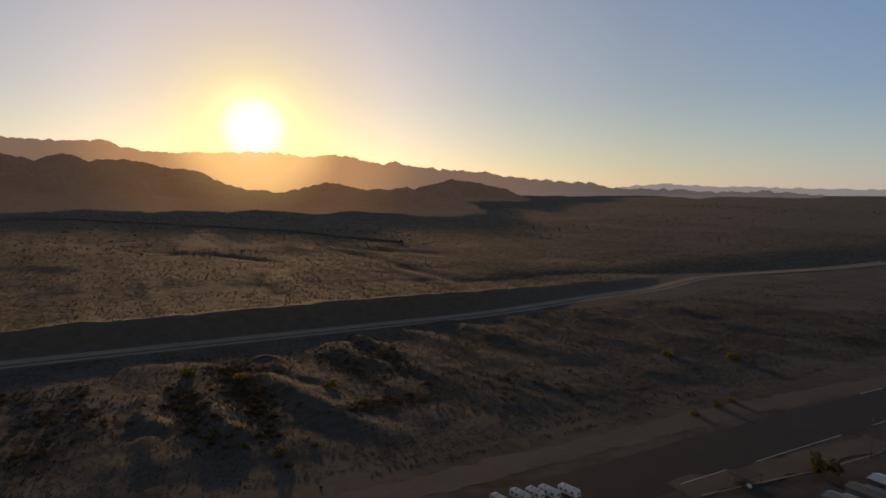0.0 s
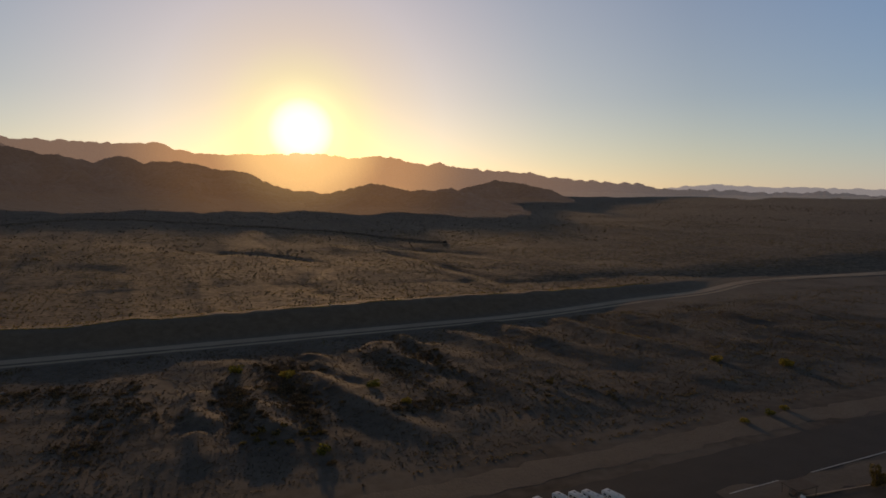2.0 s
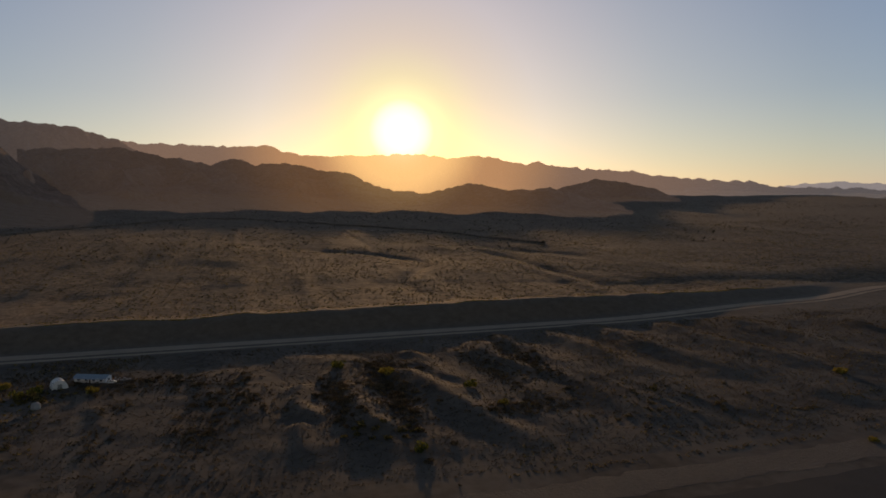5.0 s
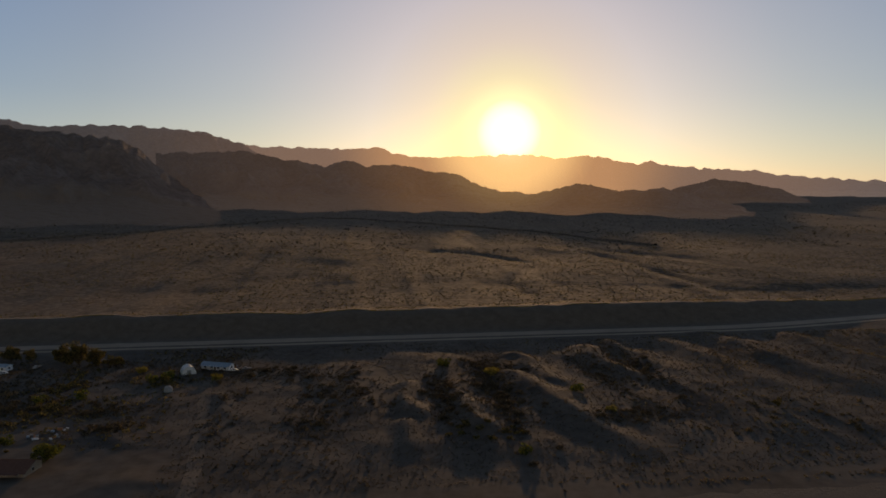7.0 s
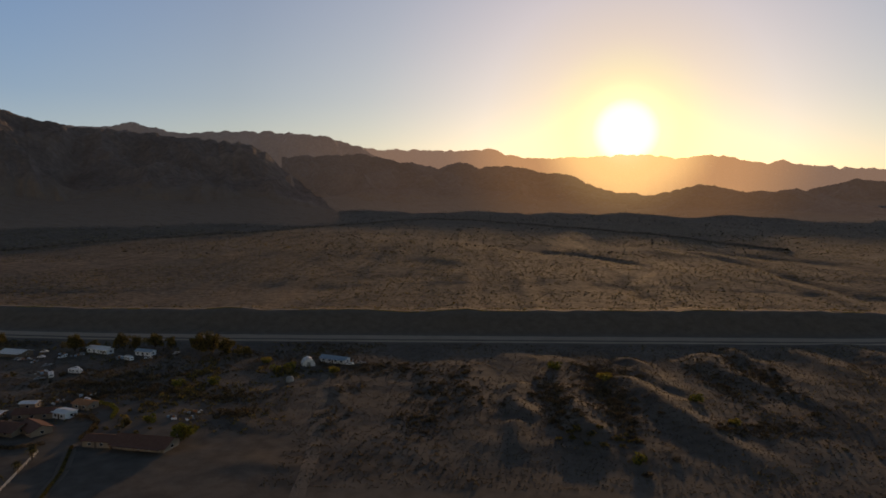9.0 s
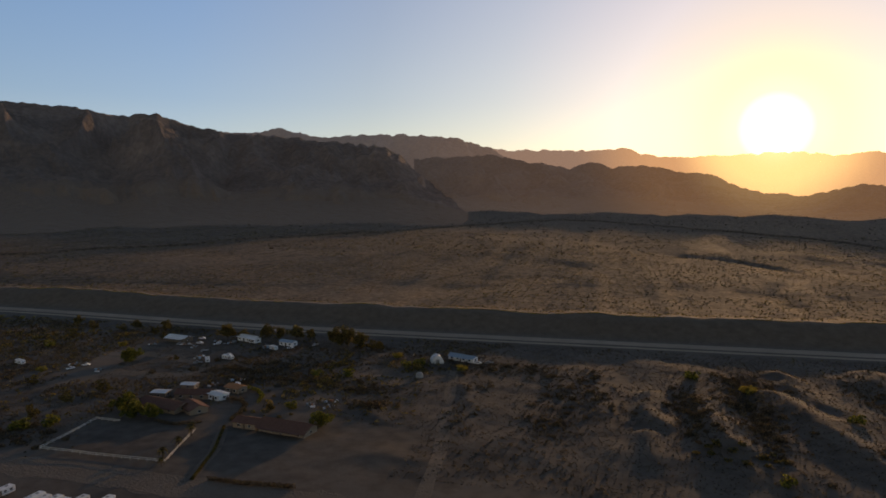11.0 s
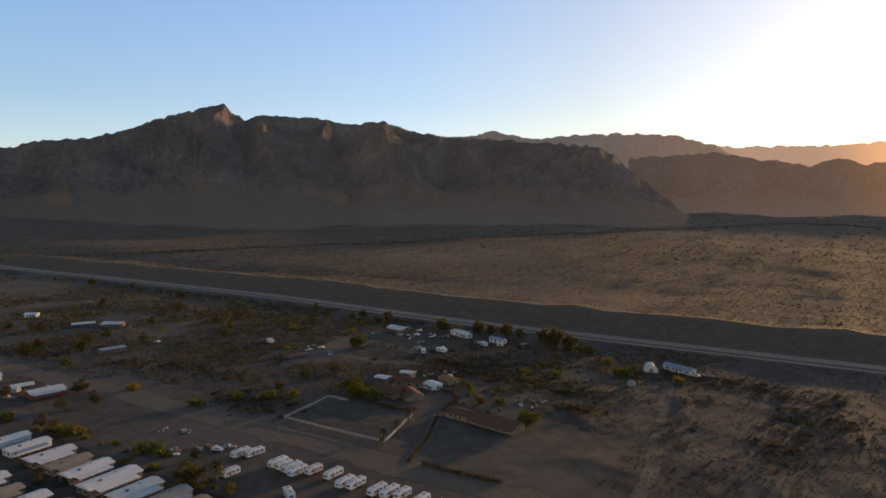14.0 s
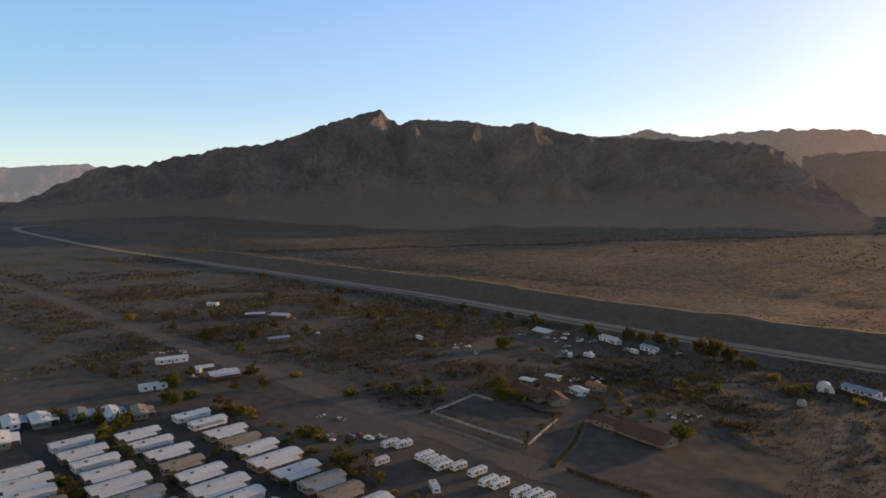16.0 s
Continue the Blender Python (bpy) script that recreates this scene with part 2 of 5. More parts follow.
def ground_tones(mat):
    """Paler, tanner plain behind the bank than in the settled basin, its sun and haze put into the colour, with streaks
    of wash gravel.
    """
    tree = mat.node_tree
    shader = tree.nodes["Principled BSDF"]
    near = next(n for n in tree.nodes if n.type == "VALTORGB")
    split = tree.nodes.new("ShaderNodeSeparateXYZ")
    place = tree.nodes.new("ShaderNodeTexCoord").outputs["Object"]
    tree.links.new(place, split.inputs[0])
    streak = tree.nodes.new("ShaderNodeTexNoise")
    stretch = tree.nodes.new("ShaderNodeMapping")
    stretch.inputs["Rotation"].default_value = (0, 0, radians(24))
    stretch.inputs["Scale"].default_value = (0.02, 0.004, 1)
    tree.links.new(place, stretch.inputs[0])
    tree.links.new(stretch.outputs[0], streak.inputs["Vector"])
    streak.inputs["Scale"].default_value = 1.0
    streak.inputs["Detail"].default_value = 8
    streak.inputs["Roughness"].default_value = 0.7
    far = ramp_node(tree, [(0.36, (0.08, 0.057, 0.038)), (0.46, (0.185, 0.132, 0.088)), (0.52, (0.13, 0.092, 0.062)), (0.58, (0.215, 0.153, 0.102)), (0.68, (0.115, 0.082, 0.055))], "LINEAR")
    tree.links.new(streak.outputs[0], far.inputs[0])
    # low shrubs and stones too small and too many to stand alone
    speck = tree.nodes.new("ShaderNodeTexNoise")
    speck.inputs["Scale"].default_value = 0.17
    speck.inputs["Detail"].default_value = 5
    speck.inputs["Roughness"].default_value = 0.75
    tree.links.new(place, speck.inputs["Vector"])
    tone = ramp_node(tree, [(0.38, (0.38, 0.38, 0.36)), (0.5, (0.85, 0.85, 0.84)), (0.6, (1.3, 1.3, 1.28))], "LINEAR")
    tree.links.new(speck.outputs[0], tone.inputs[0])
    dotted = tree.nodes.new("ShaderNodeMix")
    dotted.data_type, dotted.blend_type = "RGBA", "MULTIPLY"
    dotted.inputs[0].default_value = 1.0
    tree.links.new(far.outputs[0], dotted.inputs[6])
    tree.links.new(tone.outputs[0], dotted.inputs[7])
    mix = tree.nodes.new("ShaderNodeMix")
    mix.data_type = "RGBA"
    reach = maths(tree, "ADD", split.outputs["Y"], maths(tree, "MULTIPLY", streak.outputs[0], 20.0))
    band = tree.nodes.new("ShaderNodeMapRange")
    band.inputs["From Min"].default_value, band.inputs["From Max"].default_value = 486, 500
    tree.links.new(reach, band.inputs["Value"])
    tree.links.new(band.outputs[0], mix.inputs[0])
    tree.links.new(near.outputs[0], mix.inputs[6])
    tree.links.new(dotted.outputs[2], mix.inputs[7])
    # graded grey-brown fill on the face of the bank
    graded = tree.nodes.new("ShaderNodeAttribute")
    graded.attribute_name = "graded"
    fill = ramp_node(tree, [(0.35, (0.125, 0.096, 0.07)), (0.65, (0.185, 0.143, 0.105))], "LINEAR")
    tree.links.new(speck.outputs[0], fill.inputs[0])
    face = tree.nodes.new("ShaderNodeMix")
    face.data_type = "RGBA"
    tree.links.new(graded.outputs["Fac"], face.inputs[0])
    tree.links.new(mix.outputs[2], face.inputs[6])
    tree.links.new(fill.outputs[0], face.inputs[7])
    tree.links.new(face.outputs[2], shader.inputs["Base Color"])


ground_tones(M["ground"])


# ---------------------------------------------------------------- helpers for meshes
rng = np.random.default_rng(11)


def link(name, data, mat, parent=None, label=""):
    data.materials.append(mat)
    ob = new(name, data)
    if parent is not None:
        ob.parent = parent
    if label:
        ob["label"] = label
    return ob


def part(name, bm, mat, parent=None, label="", smooth=False):
    data = bpy.data.meshes.new(name)
    if smooth:
        for face in bm.faces:
            face.smooth = True
    bm.to_mesh(data)
    bm.free()
    return link(name, data, mat, parent, label)


def from_arrays(name, verts, faces, mat, parent=None, label="", smooth=False):
    data = bpy.data.meshes.new(name)
    data.from_pydata(np.asarray(verts).tolist(), [], np.asarray(faces).tolist())
    if smooth:
        data.polygons.foreach_set("use_smooth", np.ones(len(data.polygons), bool))
    data.update()
    return link(name, data, mat, parent, label)


def box(bm, x0, x1, y0, y1, z0, z1, bevel=0.0):
    m = Matrix.LocRotScale(((x0 + x1) / 2, (y0 + y1) / 2, (z0 + z1) / 2), None, (x1 - x0, y1 - y0, z1 - z0))
    made = bmesh.ops.create_cube(bm, size=1, matrix=m)
    if bevel:
        edges = list({e for v in made["verts"] for e in v.link_edges})
        bmesh.ops.bevel(bm, geom=edges, offset=bevel, segments=2, affect="EDGES", profile=0.5)
    return bm


def block(*size, bevel=0.0):
    return box(bmesh.new(), *size, bevel)


def rod(bm, a, b, r0, r1, sides=7):
    a, b = Vector(a), Vector(b)
    turn = (b - a).to_track_quat("Z", "Y").to_matrix().to_4x4()
    bmesh.ops.create_cone(bm, cap_ends=True, segments=sides, radius1=r0, radius2=r1, depth=(b - a).length,
                          matrix=Matrix.Translation((a + b) / 2) @ turn)
    return bm


def prism(profile, y0, y1):
    """A closed profile in x and z, drawn out along y."""
    bm = bmesh.new()
    rows = [[bm.verts.new((x, y, z)) for x, z in profile] for y in (y0, y1)]
    n = len(profile)
    for i in range(n):
        bm.faces.new((rows[0][i], rows[0][(i + 1) % n], rows[1][(i + 1) % n], rows[1][i]))
    bm.faces.new(rows[0][::-1])
    bm.faces.new(rows[1])
    bmesh.ops.recalc_face_normals(bm, faces=bm.faces)
    return bm


def empty(name, x=0, y=0, z=0, turn=0):
    ob = new(name)
    ob.empty_display_size = 0.5
    ob.matrix_basis = pose(x, y, z, 0, 0, turn)
    return ob


# ---------------------------------------------------------------- the lie of the land
def lattice(seed):
    return np.random.default_rng(seed).random((256, 256))


LATTICES = [lattice(s) for s in range(40, 46)]


def noise2(x, y, layer=0):
    """Smooth value noise, -1 to 1."""
    table = LATTICES[layer % len(LATTICES)]
    xi, yi = np.floor(x).astype(int), np.floor(y).astype(int)
    fx, fy = x - xi, y - yi
    fx, fy = fx * fx * (3 - 2 * fx), fy * fy * (3 - 2 * fy)
    a, b = table[xi & 255, yi & 255], table[(xi + 1) & 255, yi & 255]
    c, d = table[xi & 255, (yi + 1) & 255], table[(xi + 1) & 255, (yi + 1) & 255]
    return 2 * ((a * (1 - fx) + b * fx) * (1 - fy) + (c * (1 - fx) + d * fx) * fy) - 1


def fractal(x, y, octaves=4, layer=0):
    total, size = 0.0, 1.0
    for k in range(octaves):
        total = total + size * noise2(x * 2 ** k + 17.3 * k, y * 2 ** k - 9.1 * k, layer + k)
        size *= 0.5
    return total


def step(a, b, x):
    s = np.clip((x - a) / (b - a), 0, 1)
    return s * s * (3 - 2 * s)


def rail_y(x):
    """The bench road's line, a little bent at its two ends."""
    return 430 + 30 * step(250, 480, x) + 42 * step(470, 640, x) - 22 * step(640, 1000, x) + 20 * step(-200, -520, x) - 20 * step(-800, -1150, x)


def to_segment(x, y, a, b):
    """Distance from a line piece, and how far along it."""
    dx, dy = b[0] - a[0], b[1] - a[1]
    s = np.clip(((x - a[0]) * dx + (y - a[1]) * dy) / (dx * dx + dy * dy), 0, 1)
    return np.hypot(x - a[0] - s * dx, y - a[1] - s * dy), s


# eroded spurs below the bench road: from, to, height at both ends, half-width
SPURS = [((92, 372), (101, 318), 4.5, 2.5, 10), ((78, 330), (90, 285), 6, 7, 15), ((90, 285), (104, 228), 7, 1.0, 15),
         ((138, 380), (136, 268), 5, 2.0, 15), ((160, 392), (170, 300), 5, 2.0, 15), ((48, 312), (48, 258), 4, 6.0, 12),
         ((22, 318), (23, 276), 5, 5, 10), ((19, 262), (19, 240), 5, 2, 9), ((196, 400), (206, 300), 4, 2, 16),
         ((235, 410), (250, 290), 4, 2, 18), ((425, 360), (420, 335), 7, 4, 14), ((487, 348), (480, 325), 7, 4, 14),
         ((290, 400), (300, 290), 4, 2, 20), ((350, 400), (350, 290), 4, 2, 20), ((-78, 223), (-60, 219), 1.6, 1.2, 13),
         ((-66, 318), (-58, 290), 1.8, 1.2, 5), ((-100, 268), (-88, 258), 1.6, 1.0, 6)]


def land(x, y):
    x, y = np.asarray(x, float), np.asarray(y, float)
    r = np.hypot(x, y)
    start = 1000 - 350 * step(470, 620, y)
    z = 95 * np.clip((r - start) / 3500, 0, 0.93)
    rough = 1 - np.exp(-((y - rail_y(x)) / 16) ** 4)                   # level along the bench road
    rough = rough * (1 - 0.85 * step(215, 190, y) * step(-330, -280, x))    # level on the lots
    # the long bank behind the road
    bank = rail_y(x) + 14 + 0 * x
    crest = 11 * step(0, 33, y - bank) * step(-1120, -1000, x) * (1 - 0.55 * step(280, 450, x)) * step(640, 480, x)
    crest = crest * (1 + 0.10 * noise2(x / 45, y / 500, 1) + 0.09 * noise2(x / 14, y / 300, 2)) - 4.5 * step(36, 75, y - bank) * step(-1120, -1000, x) * step(480, 380, x)
    z = z + crest
    # gullied slope
    gully = step(-40, 20, x) * step(215, 245, y) * step(408, 380, y) * step(700, 520, x)
    z = z + gully * 1.6 * (1 - np.abs(fractal(x / 34 + 0.4 * noise2(x / 50, y / 50), y / 120, 3, 3)))
    spur = np.zeros_like(z)
    for a, b, h0, h1, w in SPURS:
        d, s = to_segment(x + 3 * noise2(x / 14, y / 14, 5), y, a, b)
        spur = np.maximum(spur, 0.6 * (h0 + (h1 - h0) * s) * np.clip(1 - d / w, 0, 1) ** 1.15)
    z = z + spur
    # undulating sand, washes on the far plain
    z = z + rough * (0.26 * fractal(x / 22, y / 22, 3, 1) + 0.12 * fractal(x / 5, y / 5, 2, 4))
    far = step(520, 640, y)
    z = z + far * 1.3 * fractal(x / 90, y / 140, 3, 2)
    z = z - far * 2.0 * step(0.72, 1.0, 1 - np.abs(noise2(x / 120 + 0.6 * noise2(x / 200, y / 200, 2), y / 700, 0)))
    return z


def spaced(lo, dense_lo, dense_hi, hi, gap, growth=1.06):
    mid = list(np.arange(dense_lo, dense_hi + 0.1, gap))
    out, g = [], gap
    p = dense_hi
    while p < hi:
        g *= growth
        p += g
        out.append(min(p, hi))
    left, g, p = [], gap, dense_lo
    while p > lo:
        g *= growth
        p -= g
        left.append(max(p, lo))
    return np.array(left[::-1] + mid + out)


def sheet(name, xs, ys, mat):
    gx, gy = np.meshgrid(xs, ys)
    verts = np.stack([gx.ravel(), gy.ravel(), land(gx.ravel(), gy.ravel())], 1)
    nx, ny = len(xs), len(ys)
    i = (np.arange(ny - 1)[:, None] * nx + np.arange(nx - 1)[None, :]).ravel()
    return from_arrays(name, verts, np.stack([i, i + 1, i + nx + 1, i + nx], 1), mat, smooth=True)


GX, GY = spaced(-4900, -420, 360, 4900, 2.4, 1.05), spaced(-4900, 125, 600, 4900, 2.2, 1.035)
ground = tagged(sheet("ground", GX, GY, M["ground"]), "brown desert ground with gullies, washes and a long bank", "ground", kind="structure")


gx, gy = (c.ravel() for c in np.meshgrid(GX, GY))
off = gy - rail_y(gx)
graded = step(-16, -8, off) * step(52, 46, off) * step(-1120, -1000, gx) * step(700, 560, gx)
ground.data.attributes.new("graded", "FLOAT", "POINT").data.foreach_set("value", graded.astype(np.float32))


def ground_z(x, y):
    """The height of the drawn sheet, between its corners."""
    i = np.clip(np.searchsorted(GX, x) - 1, 0, len(GX) - 2)
    j = np.clip(np.searchsorted(GY, y) - 1, 0, len(GY) - 2)
    x0, x1, y0, y1 = GX[i], GX[i + 1], GY[j], GY[j + 1]
    fx, fy = (x - x0) / (x1 - x0), (y - y0) / (y1 - y0)
    return (land(x0, y0) * (1 - fx) * (1 - fy) + land(x1, y0) * fx * (1 - fy) + land(x0, y1) * (1 - fx) * fy + land(x1, y1) * fx * fy)


def strip(name, line, half, mat, lift=0.12, label="", category="road", gap=4.0, ragged=0.0, lanes=4):
    """A surface laid along a line over the ground, a few centimetres proud, with its own edges."""
    pts = [Vector((x, y, 0)) for x, y in line]
    samples = []
    for a, b in zip(pts, pts[1:]):
        n = max(1, int((b - a).length / gap))
        samples += [a.lerp(b, k / n) for k in range(n)]
    samples.append(pts[-1])
    verts, faces = [], []
    for k, p in enumerate(samples):
        way = (samples[min(k + 1, len(samples) - 1)] - samples[max(k - 1, 0)]).normalized()
        side = Vector((-way.y, way.x, 0))
        for s in np.linspace(-1, 1, lanes + 1):
            w = half + (ragged * float(noise2(np.array(p.x / 6 + 9 * s), np.array(p.y / 6), 2)) if abs(s) == 1 else 0)
            verts.append(p + side * s * w)
    v = np.array([tuple(q) for q in verts])
    v[:, 2] = ground_z(v[:, 0], v[:, 1]) + lift
    for k in range(len(samples) - 1):
        for s in range(lanes):
            i = k * (lanes + 1) + s
            faces.append((i, i + 1, i + lanes + 2, i + lanes + 1))
    return tagged(from_arrays(name, v, faces, mat, smooth=True), label, category, kind="structure")


# ---------------------------------------------------------------- mountains
def ridged(u, v, octaves, layer):
    """Sharp-crested noise, 0 to 1: each finer crest grows on the coarser one."""
    total, size, weight, whole = 0.0, 1.0, 1.0, 0.0
    for k in range(octaves):
        crest = (1 - np.abs(noise2(u * 2.03 ** k + 11.7 * k, v * 2.03 ** k - 5.3 * k, layer + k))) ** 2
        total = total + size * crest * weight
        weight = np.clip(crest * 1.6, 0.25, 1)
        whole += size
        size *= 0.5
    return np.clip(total / whole * 1.25, 0, 1)


def range_of_hills(name, peaks, ridge, foot, back_r, mat, seed, spur_size, label, detail=0.06, steps=70, fan=0.2, start=0.4):
    """A range with its skyline through a few named heights (degrees to the side, degrees up), eroded spurs and gravel fans at its foot."""
    az, el = (np.array(c, float) for c in zip(*sorted(peaks)))
    n = int((az[-1] - az[0]) / 0.1)
    a = np.linspace(az[0], az[-1], n)
    top = np.interp(a, az, el) + detail * fractal(a * 1.9, a * 0 + seed, 5, seed)
    k = np.concatenate([np.linspace(0, 1, steps), np.linspace(1.08, 1.6, 7)])[:, None]
    front = np.minimum(k, 1)
    line = ridge * (1 + 0.05 * fractal(a * 0.13, a * 0 + seed, 3, seed))
    near_edge = np.interp(a, *zip(*foot)) if isinstance(foot, tuple) else foot
    toe = near_edge * (1 + 0.07 * fractal(a * 0.22, a * 0 + seed + 5, 4, seed + 1))
    r = np.where(k <= 1, toe + (line - toe) * front, line + (back_r - line) * (k - 1) / 0.6)
    x, y = -np.sin(np.radians(a)) * r, np.cos(np.radians(a)) * r
    floor = land(x, y) - 0.3 - 3 * np.clip(1 - front / 0.08, 0, 1)
    peak = EYE_HEIGHT + line * np.tan(np.radians(top))
    # spurs run down the slope, bent and forked
    u, v = np.radians(a)[None, :] * ridge / spur_size + 0 * k, r / spur_size * 0.55
    bend = 0.55 * fractal(u * 0.5, v * 0.7, 3, seed + 2)
    rib = ridged(u + bend, v - 0.6 * bend, 5, seed)
    mass = ridged(u * 0.42 + 0.5 * bend + 3.1, v * 0.5 + 7.7, 3, seed + 3)
    base = start + 0.16 * (0.5 - mass) - 0.10 * (rib - 0.4)
    m = np.clip((front - base) / (1 - base), 0, 1)
    apron = fan * np.clip(front / start, 0, 1) ** 2.2
    slope = m ** 0.9 * (0.34 + 0.42 * mass + 0.52 * (rib - 0.35))
    up = apron * (1 - m) + np.maximum(slope, 0) * (1 - m ** 4) + m ** 4 + fan * m * (1 - m)
    z = floor + np.maximum(peak - floor, 0) * np.where(k <= 1, up, np.clip(1 - (k - 1) / 0.6, 0, 1) ** 1.3 * (0.8 + 0.3 * rib))
    # no spur stands higher than the crest behind it
    z = np.minimum(z, EYE_HEIGHT + r * np.tan(np.radians(top)) - 18 * np.clip(1 - front, 0, 0.3))
    verts = np.stack([x, y, z], 2).reshape(-1, 3)
    i = (np.arange(len(k) - 1)[:, None] * n + np.arange(n - 1)[None, :]).ravel()
    ob = from_arrays(name, verts, np.stack([i, i + n, i + n + 1, i + 1], 1), mat, smooth=True)
    fans = 1 - step(0.02, 0.16, m + 0.04 * noise2(u * 3, v * 3, seed))
    ob.data.attributes.new("fan", "FLOAT", "POINT").data.foreach_set("value", fans.ravel().astype(np.float32))
    return tagged(ob, label, "mountain", kind="structure")


# skyline heights, degrees anticlockwise from +Y and above the eye
MASSIF = [(79, -0.9), (75.2, 1.1), (72.3, 2.65), (69.4, 2.75), (67, 3.45), (62.9, 4.31), (59.3, 4.81), (57.5, 5.4), (55.6, 6.26), (52.7, 7.1), (50.3, 7.75),
          (48.6, 6.6), (47.1, 6.94), (43.9, 6.9), (41.4, 6.74), (40, 6.3), (37.1, 6.65), (34.7, 5.9), (31.3, 5.3), (27.2, 5.16), (22.9, 4.75), (18.9, 4.45),
          (17.2, 3.8), (16, 2.4), (14, 1.1), (11, -1.1)]
BEHIND = [(40, 5.0), (34.7, 5.8), (31.3, 5.36), (29, 5.53), (27.5, 5.93), (25.9, 5.49), (23.7, 5.1), (20.8, 5.4), (17, 5.42), (13.1, 5.24), (11.2, 4.88),
          (9.2, 4.2), (6, 2.0), (2, -0.2)]
SKYLINE = [(14, 3.2), (9.2, 4.15), (6.3, 4.1), (1.4, 4.0), (-1.9, 4.15), (-3.3, 3.7), (-4.8, 3.3), (-9.1, 3.37), (-14.6, 3.5), (-17.9, 3.1), (-19.6, 3.45),
           (-22.7, 2.89), (-24.2, 2.6), (-25.2, 2.86), (-26.7, 2.33), (-32.6, 1.94), (-35.5, 1.45), (-40.3, 1.1), (-41.7, 1.05), (-43.5, 0.63),
           (-48.9, 0.4), (-51.4, 0.17), (-55.4, 0.3), (-61.5, -0.2), (-68, -0.6)]
FRONT = [(16, 3.4), (9.3, 3.7), (6.3, 3.1), (2.4, 2.5), (0.7, 3.0), (-1.1, 2.5), (-3.5, 2.65), (-6.4, 2.1), (-8.9, 1.8), (-10.8, 0.88), (-12.6, 0.4), (-15.5, 0.15), (-18.5, -0.6)]
KNOLLS = [(-11.5, -1.3), (-14, -0.6), (-15.5, 0.15), (-16.9, 0.43), (-19.5, 1.07), (-22.7, 0.35), (-26.2, 0.56), (-29.6, -0.27), (-33.1, -1.25), (-36, -2.2)]
KNOB = [(-24, -0.8), (-27.2, 0.56), (-30.1, 1.3), (-32.6, 0.96), (-35, 0.38), (-38, -0.9)]
LAST = [(-38, -0.3), (-43.5, 0.49), (-45.3, 0.72), (-48, 0.9), (-51.4, 0.71), (-55.4, 0.57), (-61.5, 0.43), (-70, 0.4)]
MESA = [(90, 2.2), (84, 2.3), (78.7, 2.39), (73.3, 2.83), (72.4, 2.6), (68, 1.5)]
# haze on these ranges is emitted by their rock materials
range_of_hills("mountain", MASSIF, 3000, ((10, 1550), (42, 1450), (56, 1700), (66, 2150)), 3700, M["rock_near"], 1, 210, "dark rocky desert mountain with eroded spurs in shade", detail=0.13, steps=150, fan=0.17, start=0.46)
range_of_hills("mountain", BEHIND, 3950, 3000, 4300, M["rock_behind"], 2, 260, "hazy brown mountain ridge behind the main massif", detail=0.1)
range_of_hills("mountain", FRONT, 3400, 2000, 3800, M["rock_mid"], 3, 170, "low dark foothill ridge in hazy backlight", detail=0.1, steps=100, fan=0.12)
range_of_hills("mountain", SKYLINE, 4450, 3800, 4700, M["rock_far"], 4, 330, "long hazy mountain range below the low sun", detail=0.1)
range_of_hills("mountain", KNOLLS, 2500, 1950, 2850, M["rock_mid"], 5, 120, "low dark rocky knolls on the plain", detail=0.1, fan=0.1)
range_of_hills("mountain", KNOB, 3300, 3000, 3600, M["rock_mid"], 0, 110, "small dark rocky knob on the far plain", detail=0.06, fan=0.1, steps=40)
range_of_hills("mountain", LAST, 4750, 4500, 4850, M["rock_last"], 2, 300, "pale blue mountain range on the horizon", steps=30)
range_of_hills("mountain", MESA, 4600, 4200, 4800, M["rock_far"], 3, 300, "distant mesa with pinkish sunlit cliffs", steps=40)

# ---------------------------------------------------------------- roads
xs_rail = list(range(-1050, 1000, 25))
strip("road", [(x, rail_y(x) + 4) for x in xs_rail], 5.5, M["gravel"], 0.16, "pale graded gravel road along the foot of a bank", gap=6, ragged=0.5)
strip("track", [(x, rail_y(x) - 8) for x in xs_rail], 2.2, M["gravel"], 0.16, "pale sandy track beside the gravel road", gap=6, ragged=0.6)
strip("road", [(420, 169), (250, 181), (60, 182), (-134, 183), (-300, 184), (-390, 178), (-474, 180), (-557, 176), (-700, 184), (-900, 168)], 7.0, M["dirt"], 0.05,
      "wide unpaved road of packed grey dirt", ragged=2.4)
strip("driveway", [(-53, 192), (-56, 229), (-66, 285), (-76, 345)], 2.6, M["dirt"], 0.05, "narrow dirt driveway up to a white house", ragged=0.5)
strip("driveway", [(-132, 186), (-140, 214), (-151, 238)], 2.0, M["dirt"], 0.05, "dirt path along a pale fence", ragged=0.4)
strip("driveway", [(-310, 335), (-262, 340), (-225, 330), (-212, 318), (-220, 298), (-262, 300)], 5.0, M["dirt"], 0.05, "bare dirt yard and drive between trailers", ragged=1.8)
strip("road", [(52, 154), (140, 153), (430, 155)], 14.0, M["asphalt"], 0.05, "dark asphalt yard beside the dirt road", ragged=1.5, lanes=8)
strip("road", [(-296, 110), (-220, 110), (-130, 108)], 3.2, M["asphalt"], 0.15, "dark asphalt lane between mobile homes", ragged=0.15)
strip("road", [(-316, 66), (-260, 63.5), (-180, 63.5)], 3.4, M["asphalt"], 0.15, "dark asphalt lane between mobile homes", ragged=0.15)
strip("road", [(-300, 68), (-294, 84), (-287, 107)], 3.4, M["asphalt"], 0.18, "dark asphalt lane joining two others", ragged=0.15)
